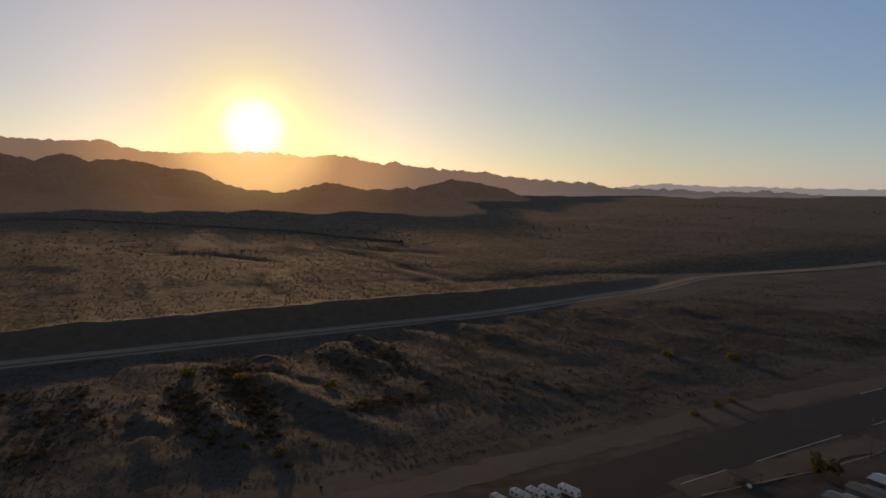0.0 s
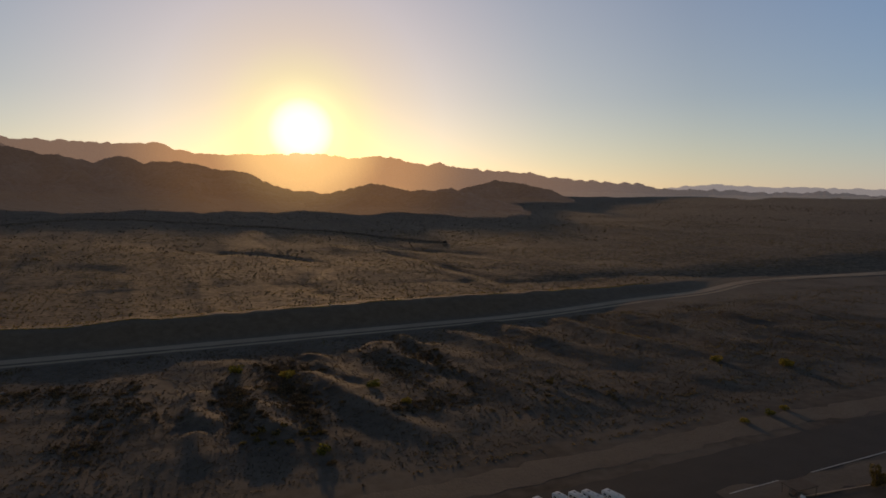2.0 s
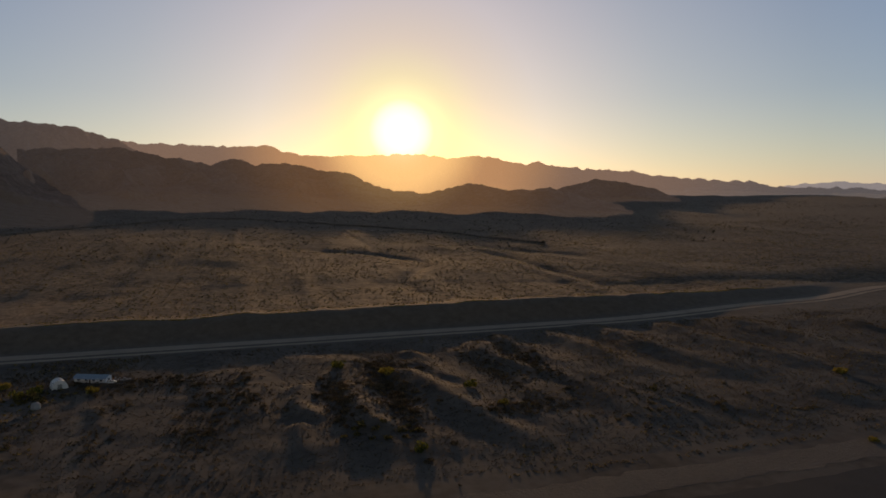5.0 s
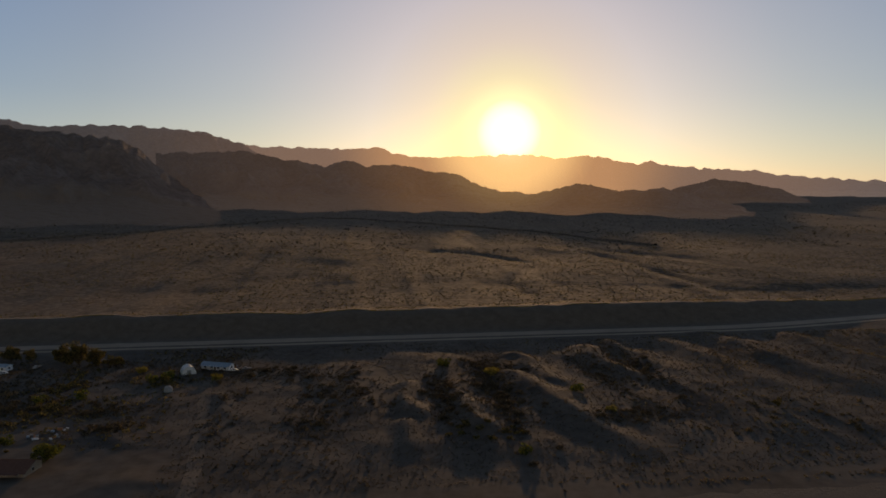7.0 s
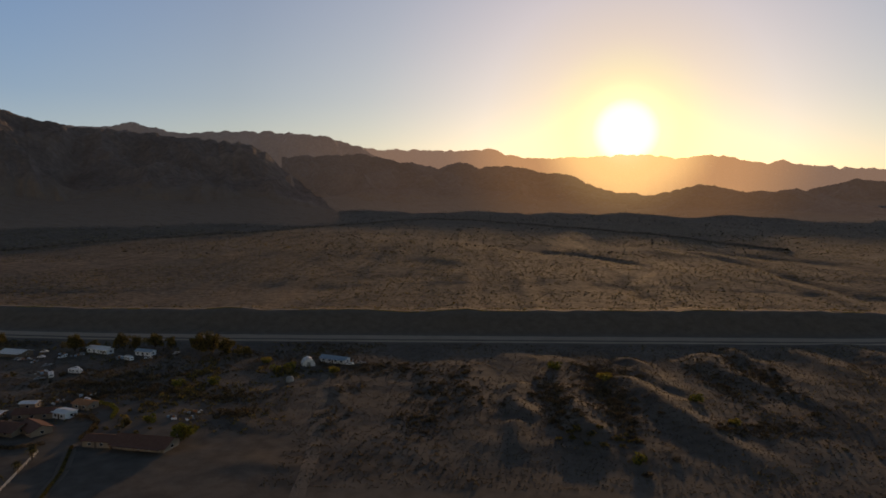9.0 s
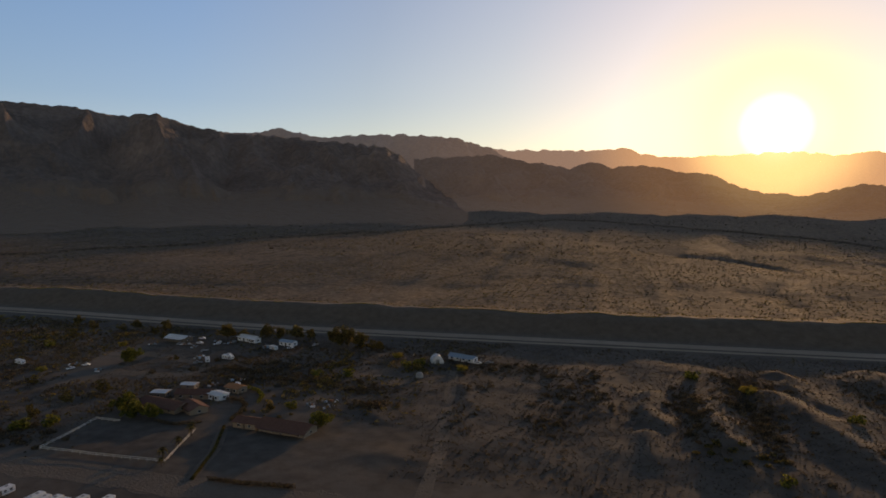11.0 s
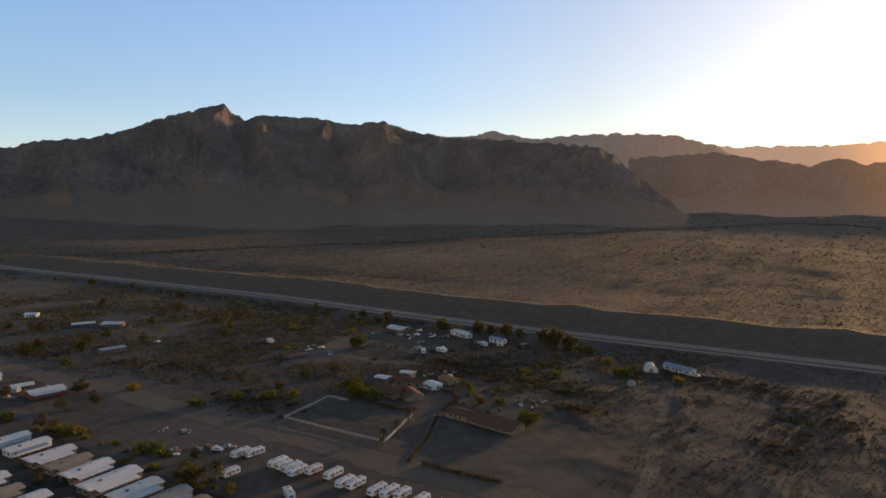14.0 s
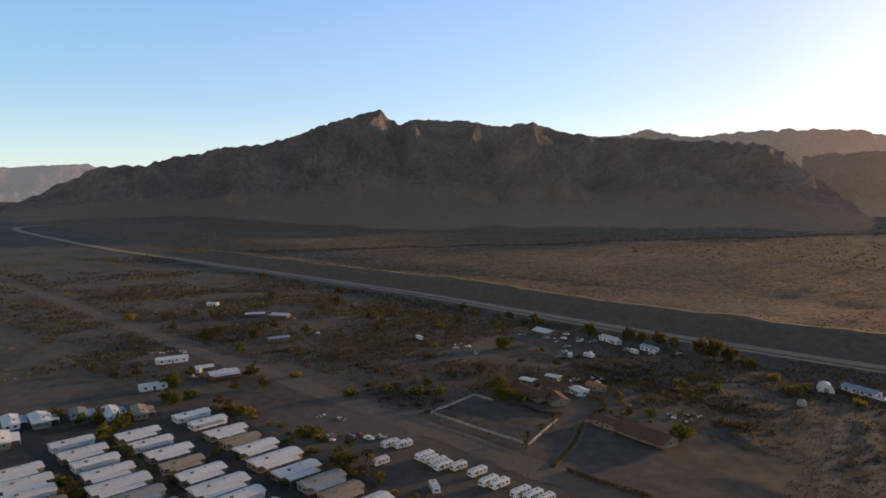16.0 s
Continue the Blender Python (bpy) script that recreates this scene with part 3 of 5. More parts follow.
# dark strips laid under each row, darkening the gaps between homes
for y, x0, x1, half in ((123.5, -284, -122, 10.5), (97, -276, -140, 9.0), (76.5, -282, -162, 9.0), (51, -264, -190, 9.0), (101, 180, 290, 9.0)):
    strip("pavement", [(x0, y), (x1, y)], half, M["dark_yard"], 0.1, "dark ground strips between mobile homes", "pavement", lanes=6, ragged=0.8)
for x0, x1, y in ((171, 194, 141), (210, 263, 140.5), (325, 346, 167), (285, 305, 140.5)):
    strip("road_marking", [(x0, y), (x1, y)], 0.22, M["line"], 0.2, "worn white painted line on the asphalt", "road marking", lanes=1)

strip("pavement", [(167, 139), (198, 134), (235, 132), (271, 130)], 6.0, M["dirt"], 0.14, "sandy verge beside the asphalt yard", "pavement", ragged=2.0)
strip("kerb", [(170, 132), (194, 129), (222, 125), (258, 123)], 0.35, M["gravel"], 0.3, "low pale kerb along a sandy verge", "kerb", lanes=1)


def berm(name, line, half, h, mat, label, gap=14.0):
    """A low ridge of heaped earth along a line."""
    pts = [Vector((x, y, 0)) for x, y in line]
    samples = []
    for a, b in zip(pts, pts[1:]):
        n = max(1, int((b - a).length / gap))
        samples += [a.lerp(b, k / n) for k in range(n)]
    samples.append(pts[-1])
    verts, faces = [], []
    profile = [(-1, -0.5), (-0.55, 0.55), (-0.2, 1), (0.2, 1), (0.55, 0.55), (1, -0.5)]
    for k, p in enumerate(samples):
        way = (samples[min(k + 1, len(samples) - 1)] - samples[max(k - 1, 0)]).normalized()
        side = Vector((-way.y, way.x, 0))
        top = h * (0.9 + 0.25 * float(noise2(np.array(p.x / 30), np.array(p.y / 30), 1)))
        zs = float(ground_z(np.array([p.x]), np.array([p.y]))[0])
        for s, f in profile:
            verts.append((*(p + side * s * half)[:2], zs + top * f))
    n = len(profile)
    for k in range(len(samples) - 1):
        for s in range(n - 1):
            i = k * n + s
            faces.append((i, i + 1, i + n + 1, i + n))
    return tagged(from_arrays(name, verts, faces, mat, smooth=True), label, "earth bank", kind="structure")


# pale strip added to draw the thin sunlit line along the crest
strip("track", [(x, rail_y(x) + 49) for x in range(-1000, 400, 12)], 1.5, M["gravel"], 0.25, "narrow pale strip for the sunlit crest of the bank", gap=6, ragged=1.0, lanes=2)
berm("dike", [(-1000, 490), (-931, 541), (-825, 625), (-766, 770), (-690, 875), (-532, 1145), (-365, 1370), (-270, 1530), (-99, 1745), (60, 1650), (205, 1420), (390, 1215), (469, 975)], 9, 3.2, M["ground"],
     "long low earth dike across the desert plain")
strip("track", [(-1000, 436), (-1071, 421), (-1200, 406), (-1336, 397), (-1600, 390), (-1748, 388), (-1860, 396), (-1930, 420), (-1985, 500)], 8.0, M["gravel"], 0.8, "pale desert road running towards the mountains", gap=10, ragged=0.8)
strip("track", [(640, 503), (700, 498), (820, 482), (1000, 470)], 5.0, M["gravel"], 0.5, "pale dirt road over the plain", gap=10, ragged=0.8)

# ---------------------------------------------------------------- plants
def leaf_cloud(centres, radii, per, size, seed, flat=0.8):
    """Leaves as small kinked blades spread through lobes. Returns points and faces."""
    g = np.random.default_rng(seed)
    n = len(centres) * per
    c = np.repeat(np.asarray(centres, float), per, 0)
    r = np.repeat(np.asarray(radii, float), per, 0)
    d = g.normal(size=(n, 3))
    d /= np.linalg.norm(d, axis=1)[:, None]
    p = c + d * (r * g.uniform(0.55, 1.0, n))[:, None] * np.array([1, 1, flat])
    u = g.normal(size=(n, 3))
    u /= np.linalg.norm(u, axis=1)[:, None]
    w = np.cross(u, d + 0.4 * g.normal(size=(n, 3)))
    w /= np.linalg.norm(w, axis=1)[:, None] + 1e-6
    s = (size * g.uniform(0.6, 1.3, n))[:, None]
    a, b, e, f = p - u * s, p + w * s * 0.55, p + u * s, p - w * s * 0.55
    verts = np.stack([a, b + d * s * 0.15, e, f + d * s * 0.15], 1).reshape(-1, 3)
    faces = np.arange(n * 4).reshape(-1, 4)
    return verts, faces


def make_tree(name, tall, wide, mat, seed, label, leaves=420, trunk=0.3):
    """A trunk that forks low into limbs, each ending in a few uneven clumps of leaves."""
    g = np.random.default_rng(seed)
    root = empty(name)
    bm = bmesh.new()
    fork = Vector((g.uniform(-.2, .2), g.uniform(-.2, .2), tall * trunk))
    rod(bm, (0, 0, -0.3), fork, 0.05 * tall, 0.035 * tall)
    lobes, sizes = [], []
    for k in range(9):
        a = k * 2.4 + g.uniform(-.5, .5)
        out = wide * 0.5 * g.uniform(0.2, 0.85)
        tip = Vector((math.cos(a) * out, math.sin(a) * out, tall * (0.82 - 0.55 * (2 * out / wide) ** 1.5) * g.uniform(0.75, 1.1)))
        rod(bm, fork, tip, 0.026 * tall, 0.008 * tall, 5)
        for j in range(3):
            lobes.append(tuple(tip + Vector(g.normal(size=3)) * wide * 0.09))
            sizes.append(wide * g.uniform(0.08, 0.19))
    for k in range(6):
        lobes.append((*(g.normal(size=2) * wide * 0.2), tall * g.uniform(0.12, 0.45)))
        sizes.append(wide * g.uniform(0.12, 0.2))
    part("trunk", bm, M["bark"], root)
    v, f = leaf_cloud(lobes, sizes, leaves // len(lobes), 0.06 * wide ** 0.6 * 1.3, seed)
    v[:, 2] = np.maximum(v[:, 2], 0.05)
    from_arrays("crown", v, f, mat, root)
    return tagged(root, label, "tree")


def make_shrub(name, tall, wide, mat, seed, label, leaves=150):
    g = np.random.default_rng(seed)
    root = empty(name)
    bm = bmesh.new()
    lobes, sizes = [], []
    for k in range(5):
        a = k * 1.26 + g.uniform(-.4, .4)
        tip = Vector((math.cos(a) * wide * 0.28, math.sin(a) * wide * 0.28, tall * g.uniform(0.15, 0.5)))
        rod(bm, (0, 0, -0.25), tip, 0.06, 0.02, 4)
        lobes.append(tuple(tip))
        sizes.append(wide * g.uniform(0.2, 0.32))
    part("stem", bm, M["bark"], root)
    v, f = leaf_cloud(lobes, sizes, leaves // 5, 0.12 * wide ** 0.5 * 1.5, seed, min(1.0, tall / wide * 1.3))
    v[:, 2] = np.maximum(v[:, 2], -0.05)
    from_arrays("foliage", v, f, mat, root)
    return tagged(root, label, "shrub")


def make_palm(tall, seed, label):
    g = np.random.default_rng(seed)
    root = empty("palm_tree")
    bm = bmesh.new()
    bend = Vector((g.uniform(-.3, .3), g.uniform(-.3, .3), tall))
    rod(bm, (0, 0, -0.3), bend * 0.5, 0.28, 0.22, 8)
    rod(bm, bend * 0.5, bend, 0.22, 0.2, 8)
    part("trunk", bm, M["bark"], root)
    verts, faces = [], []
    for k in range(26):
        a, droop = k * 2.399, g.uniform(-0.5, 0.9)
        way = Vector((math.cos(a), math.sin(a), 0))
        side = Vector((-math.sin(a), math.cos(a), 0))
        for s in range(4):
            p0, p1 = (bend + way * (0.6 * q) + Vector((0, 0, droop * 0.45 * q - 0.12 * q * q)) for q in (s, s + 1))
            w0, w1 = 0.42 * (1 - s / 4.4), 0.42 * (1 - (s + 1) / 4.4)
            i = len(verts)
            verts += [tuple(p0 - side * w0), tuple(p0 + side * w0), tuple(p1 + side * w1), tuple(p1 - side * w1)]
            faces.append((i, i + 1, i + 2, i + 3))
    from_arrays("fronds", verts, faces, M["olive"], root)
    return tagged(root, label, "tree")


def put(ob, x, y, turn=0, size=1.0, sink=0.0):
    ob.matrix_basis = pose(x, y, float(ground_z(np.array([x]), np.array([y]))[0]) - sink, 0, 0, turn)
    ob.scale = (size, size, size)
    return ob


def again(ob, x, y, turn=0, size=1.0, sink=0.0):
    return put(copy_thing(ob, pose(0, 0, 0)), x, y, turn, size, sink)


def spread(makers, places, group):
    """The first of each kind is built, the rest are copies."""
    first = {}
    for k, (kind, x, y, size) in enumerate(places):
        if kind in first:
            ob = again(first[kind], x, y, 77 * k % 360, size)
        else:
            ob = first[kind] = put(makers[kind](), x, y, 77 * k % 360, size)
        ob["group"] = group


TREES = {
    "round": lambda: make_tree("tree", 6.0, 7.5, M["leaf"], 3, "bushy green tree with sunlit crown on bare dirt", 3300, 0.08),
    "olive": lambda: make_tree("tree", 6.5, 8.0, M["olive"], 4, "broad olive-brown desert tree in backlight", 3300, 0.08),
    "small": lambda: make_tree("tree", 4.2, 4.4, M["olive"], 5, "small olive desert tree on bare ground", 1700, 0.1),
    "green": lambda: make_shrub("bush", 2.6, 4.0, M["leaf"], 6, "rounded green bush on bare ground", 260),
    "yellow": lambda: make_shrub("bush", 2.2, 3.6, M["bloom"], 7, "yellow-green desert bush catching the sun", 260),
}
spread(TREES, [
    ("olive", -243, 389, 1.50), ("olive", -232, 391, 0.95), ("olive", -219, 400, 1.30), ("olive", -208, 398, 1.15), ("olive", -197, 399, 1.35), ("olive", -187, 399, 1.05), ("olive", -166, 392, 1.55),
    ("olive", -156, 388, 1.85), ("olive", -146, 385, 1.50), ("small", -137, 380, 1.50), ("yellow", -297, 355, 1.60), ("olive", -380, 408, 1.00), ("small", -356, 396, 1.60), ("green", -341, 342, 1.90),
    ("olive", -327, 405, 0.95), ("olive", -141, 259, 0.55), ("green", -134, 265, 1.40), ("small", -234, 265, 1.50), ("small", -238, 247, 1.40), ("small", -278, 268, 1.20), ("yellow", -296, 291, 1.50),
    ("olive", -429, 210, 1.10), ("small", -420, 235, 1.90), ("small", -394, 258, 1.60), ("small", -429, 254, 1.50), ("small", -317, 175, 1.60), ("small", -293, 167, 1.50), ("small", -301, 155, 1.20),
    ("olive", -540, 394, 1.20), ("small", -466, 323, 1.40), ("small", -517, 233, 1.50), ("small", -489, 241, 1.60), ("small", -367, 120, 1.20), ("small", -386, 116, 1.30), ("small", -363, 131, 1.20),
    ("green", -378, 199, 1.90), ("round", -300, 124, 1.00), ("green", -303, 134, 1.90), ("small", -283, 138, 1.30), ("yellow", -270, 137, 1.80), ("small", -313, 79, 1.30), ("round", -300, 84, 0.80),
    ("round", -296, 90, 0.75), ("small", -188, 136, 1.40), ("green", -219, 147, 1.60), ("green", -212, 145, 1.50), ("green", -241, 61, 1.40), ("yellow", -226, 63, 1.40),
    ("round", -264, 322, 1.47), ("round", -206, 246, 1.33), ("round", -196, 238, 1.19), ("round", -187, 239, 1.05), ("round", -111, 246, 1.19),
    ("green", -146, 318, 1.54), ("round", -328, 135, 1.30), ("olive", -181, 134, 1.12), ("small", -306, 123, 1.40), ("small", -268, 135, 1.54), ("green", -223, 144, 1.68),
    ("olive", -424, 200, 1.26), ("olive", -402, 222, 1.12), ("small", -446, 300, 1.54), ("olive", -480, 348, 1.26), ("small", -413, 332, 1.68), ("small", -345, 366, 1.54),
    ("olive", -132, 380, 0.84), ("yellow", -115, 365, 1.68), ("green", -129, 322, 1.68), ("yellow", -72, 346, 1.82), ("green", -104, 346, 1.68), ("green", -98, 352, 1.82),
    ("small", 220, 124, 1.61), ("small", 224, 121, 1.26), ("yellow", 70, 330, 2.10), ("green", 48, 352, 1.96), ("yellow", 262, 190, 1.10), ("yellow", 232, 186, 1.10),
    ("green", 250, 188, 1.10), ("yellow", 112, 270, 1.40), ("green", 106, 298, 1.68), ("green", 62, 228, 1.40), ("yellow", 330, 240, 2.24), ("yellow", 300, 262, 1.82),
    ("small", 186, 262, 0.98), ("small", -340, 150, 1.26), ("small", -318, 172, 1.26), ("yellow", -300, 190, 1.82), ("green", -252, 190, 1.82), ("green", -243, 206, 1.82),
    ("green", -230, 214, 1.96), ("green", -222, 222, 1.82), ("small", -236, 226, 1.40), ("small", -200, 150, 0.98), ("green", -292, 100, 1.96), ("small", -300, 92, 1.26),
    ("small", -311, 80, 1.12), ("green", -285, 96, 1.82), ("green", -280, 88, 1.96), ("small", -248, 86, 0.98), ("small", -225, 108, 0.98), ("small", -214, 88, 0.98),
    ("small", -232, 62, 1.12), ("small", -226, 58, 1.12), ("yellow", -262, 140, 2.10), ("olive", -365, 300, 0.84), ("small", -380, 318, 1.40), ("small", -300, 390, 1.26),
    ("small", -330, 395, 1.26), ("olive", -300, 402, 1.16), ("small", -285, 380, 1.12), ("small", -240, 330, 0.70), ("olive", -560, 330, 1.12), ("small", -600, 390, 1.68),
    ("small", -640, 410, 1.54), ("olive", -700, 400, 1.33), ("small", -500, 240, 1.40), ("small", -520, 210, 1.54), ("small", -470, 196, 1.68), ("yellow", -540, 190, 2.80)],
    "desert trees and bushes")
yard = np.random.default_rng(14)
spread({"small": lambda: make_tree("tree", 4.2, 4.0, M["olive"], 15, "small golden-green yard tree between mobile homes", 700, 0.1),
        "yellow": lambda: make_shrub("bush", 2.4, 3.2, M["bloom"], 16, "golden-green yard bush between mobile homes", 240),
        "green": lambda: make_shrub("bush", 2.2, 3.4, M["leaf"], 17, "dark green yard bush between mobile homes", 240)},
       [(("small", "yellow", "green", "yellow")[k % 4], yard.uniform(-282, -145), (85.0, 86.5, 113.4, 134.5, 137, 140, 143)[k % 7], yard.uniform(0.6, 1.15)) for k in range(64)],
       "yard plants in the park")
PALM = make_palm(4.5, 3, "small fan palm beside a pale fence")
put(PALM, -152, 200)
for x, y, s in ((-154, 212, 0.9), (-157, 224, 1.0), (-149, 195, 0.7), (-160, 229, 0.8), (-176, 140, 1.6)):
    again(PALM, x, y, 50 * s, s)

SHRUBS = {
    "brush": lambda: make_shrub("shrub", 1.5, 3.2, M["brush"], 8, "dark brown leafless brush in a gully", 130),
    "brush2": lambda: make_shrub("shrub", 1.1, 2.4, M["brush"], 9, "low dark brown desert brush", 110),
    "dry": lambda: make_shrub("shrub", 1.0, 2.0, M["dry"], 10, "dry tan desert shrub catching low sun", 100),
    "olive": lambda: make_shrub("shrub", 1.4, 2.6, M["olive"], 12, "olive desert shrub on bare ground", 110),
}
# thickets: middle, spread, how many, kind
THICKETS = [(-45, 352, 34, 14, 26, "brush"), (-8, 318, 20, 30, 26, "brush"), (-18, 268, 12, 14, 10, "brush2"), (40, 300, 7, 38, 30, "brush"), (66, 298, 10, 48, 52, "brush"),
            (72, 350, 14, 14, 14, "brush"), (56, 248, 16, 9, 16, "olive"), (120, 262, 20, 9, 18, "brush2"), (128, 330, 8, 40, 22, "brush2"), (152, 340, 8, 40, 22, "brush"),
            (-110, 300, 22, 10, 14, "brush"), (-160, 305, 34, 10, 34, "brush"), (-235, 208, 22, 12, 24, "brush"), (190, 250, 30, 20, 26, "dry"), (-190, 318, 40, 8, 26, "brush")]
# bushes that run together among the homesteads
BELTS = [(-141, 316, 10, 52, 44, "olive"), (-182, 333, 34, 7, 26, "brush"), (-103, 277, 10, 8, 18, "brush"), (-98, 341, 9, 6, 12, "olive"), (-300, 232, 44, 9, 44, "brush"),
            (-355, 221, 18, 8, 22, "brush"), (-352, 366, 42, 24, 46, "olive"), (-420, 345, 60, 30, 40, "olive")]
places = []
for cx, cy, sx, sy, n, kind in THICKETS:
    for k in range(n):
        places.append((kind, cx + rng.normal() * sx * 0.6, cy + rng.normal() * sy * 0.6, rng.uniform(0.7, 1.5)))
spread(SHRUBS, places, "desert shrubs")


def scrub(name, spots, per, mat, label, tall=0.7, leaf=0.45, seed=1):
    """Uncountable low scrub: one mesh of many small clumps."""
    g = np.random.default_rng(seed)
    spots = np.asarray(spots)
    size = g.uniform(0.5, 1.5, len(spots)) * spots[:, 2]
    base = np.stack([spots[:, 0], spots[:, 1], ground_z(spots[:, 0], spots[:, 1]) + 0.25 * size], 1)
    v, f = leaf_cloud(base, size * 0.85, per, leaf, seed, tall)
    v = v.reshape(-1, 4, 3)
    mid = np.repeat(base, per, 0)[:, None, :]
    v = mid + (v - mid) * np.clip(np.repeat(size, per), 0.7, 2.2)[:, None, None] ** 0.5
    return tagged(from_arrays(name, v.reshape(-1, 3), f, mat), label, "scrub", kind="stuff")


def field(n, x0, x1, y0, y1, size, seed, clump=60, keep=0.0, fade=None):
    g = np.random.default_rng(seed)
    x, y = g.uniform(x0, x1, n), g.uniform(y0, y1, n)
    good = fractal(x / clump, y / clump, 3, seed) > keep
    good &= np.abs(y - rail_y(x)) > 14
    good &= ~((np.abs(y - 182) < 9) & (x < 420)) & ~((y < 205) & (x > -330) & (x < 60)) & ~((y < 170) & (x > 60))
    good &= ~((np.abs(x + 178) < 32) & (np.abs(y - 222) < 36)) & ~((np.abs(x + 110) < 42) & (np.abs(y - 222) < 30))
    if fade is not None:
        good &= g.random(n) < fade(x, y)
    return np.stack([x[good], y[good], np.full(good.sum(), size)], 1)


scrub("scrub", field(10000, -460, -50, 200, 415, 1.15, 21, 45, 0.12), 14, M["brush"], "dark brush and weeds between desert homesteads", leaf=0.4, seed=1)
scrub("scrub", field(3600, -460, -60, 200, 415, 1.1, 22, 30, 0.25), 14, M["olive"], "olive green desert weeds", leaf=0.4, seed=2)
scrub("scrub", field(12000, -720, -285, 118, 425, 0.95, 31, 38, 0.08), 12, M["brush"], "dense dark brush and weeds on open lots", leaf=0.42, seed=11)
scrub("scrub", field(8000, -560, -285, 118, 425, 0.85, 34, 20, 0.12), 10, M["olive"], "patches of olive brush on open lots", leaf=0.4, seed=18)
scrub("scrub", field(9000, -720, -285, 118, 425, 0.9, 32, 26, 0.1), 10, M["dry"], "olive and golden weeds on open lots", leaf=0.4, seed=12)
scrub("scrub", field(5000, -60, 620, 205, 415, 1.0, 23, 34, 0.22), 12, M["brush"], "dark low brush on a gullied slope", leaf=0.38, seed=3)
scrub("scrub", field(9000, 100, 720, 203, 430, 0.6, 36, 16, 0.1), 8, M["dry"], "dry tan weeds in patches on a stony slope", leaf=0.33, seed=19)
scrub("scrub", field(5000, 90, 720, 203, 430, 0.7, 37, 22, 0.15), 9, M["olive"], "olive weeds in patches on a stony slope", leaf=0.36, seed=20)
scrub("scrub", field(5500, 60, 700, 205, 425, 0.6, 24, 30, 0.05, lambda x, y: step(60, 240, x)), 8, M["dry"], "dry tan scrub on a stony slope", leaf=0.35, seed=4)
scrub("scrub", field(9000, -1100, -400, 60, 425, 1.3, 25, 60, 0.0), 12, M["brush"], "dark desert brush", leaf=0.6, seed=5)
scrub("scrub", field(3600, -1100, -400, 60, 425, 1.3, 26, 50, 0.15), 12, M["bloom"], "golden green desert brush in low sun", leaf=0.55, seed=6)
far_in = lambda x, y: np.clip(1.25 - np.hypot(x, y) / 2100, 0.08, 1) * (y > rail_y(x) + 52)
scrub("scrub", field(80000, -1500, 1300, 470, 1300, 0.75, 27, 90, -0.45, far_in), 5, M["olive"], "low creosote scrub dotted over the desert plain", leaf=0.6, seed=7)
scrub("scrub", field(16000, -1500, 1300, 470, 1100, 0.8, 28, 70, -0.1, far_in), 6, M["dry"], "dry grass and scrub on the desert plain", leaf=0.55, seed=8)
scrub("scrub", field(11000, -2400, 2200, 900, 2400, 1.5, 29, 200, -0.2), 4, M["brush"], "dark scrub along far washes", leaf=1.2, seed=9)
# golden weeds in a thin row strengthen the crest's sunlit rim
g = np.random.default_rng(30)
xs_rim = g.uniform(-1000, 480, 6500)
scrub("scrub", np.stack([xs_rim, rail_y(xs_rim) + 47.5 + g.normal(size=6500) * 0.6, np.full(6500, 0.55)], 1)[fractal(xs_rim / 30, xs_rim * 0, 3, 2) > -0.05], 9, M["bloom"],
      "golden weeds for the sunlit rim of the bank", leaf=0.34, seed=10)
g = np.random.default_rng(35)
scrub("scrub", np.column_stack([g.uniform(-1130, -1000, 260), g.uniform(462, 520, 260), np.full(260, 1.2)]), 12, M["bloom"], "golden bushes where two roads meet", leaf=0.6, seed=15)
g = np.random.default_rng(38)
for kind, label, per in (("olive", "olive green bushes grown together among homesteads", 60), ("brush", "dark thorny bushes grown together among homesteads", 50)):
    spots = [np.stack([cx + g.normal(size=2 * n) * sx * 0.6, cy + g.normal(size=2 * n) * sy * 0.6, g.uniform(0.7, 1.9, 2 * n)], 1) for cx, cy, sx, sy, n, k in BELTS if k == kind]
    scrub("scrub", np.concatenate(spots), per, M[kind], label, tall=0.8, leaf=0.4, seed=len(kind))
# short dead weeds and stones all over the bare lots and slopes, added to shade the flats
scrub("scrub", field(62000, -330, 520, 203, 414, 0.42, 39, 70, -0.6), 5, M["brush"], "short dead weeds scattered over bare ground", leaf=0.27, seed=23)
# close brush on the gully floors, and dry weeds in rows for sunlit earth edges
g = np.random.default_rng(33)
floor_spots = np.concatenate([np.stack([cx + g.normal(size=n * 16) * sx * 0.62, cy + g.normal(size=n * 16) * sy * 0.62, np.full(n * 16, 0.75)], 1)
                              for cx, cy, sx, sy, n, kind in THICKETS if kind.startswith("brush")])
scrub("scrub", floor_spots, 10, M["brush"], "close dark brush on gully floors", leaf=0.4, seed=13)
# tan rows stand in for rim light along low berms
for line, n in (([(84, 199), (150, 197), (215, 197), (300, 199), (360, 203)], 420), ([(215, 227), (240, 224), (272, 232), (340, 230)], 300), ([(330, 262), (400, 285), (470, 300)], 260)):
    t = g.uniform(0, len(line) - 1.001, n)
    a, b = np.array(line)[t.astype(int)], np.array(line)[t.astype(int) + 1]
    p = a + (b - a) * (t % 1)[:, None] + g.normal(size=(n, 2)) * 1.4
    scrub("scrub", np.column_stack([p, np.full(n, 0.5)])[noise2(p[:, 0] / 12, p[:, 1] / 12, 1) > -0.2], 9, M["dry"], "dry tan weeds drawn as a sunlit edge", leaf=0.35, seed=14 + n)

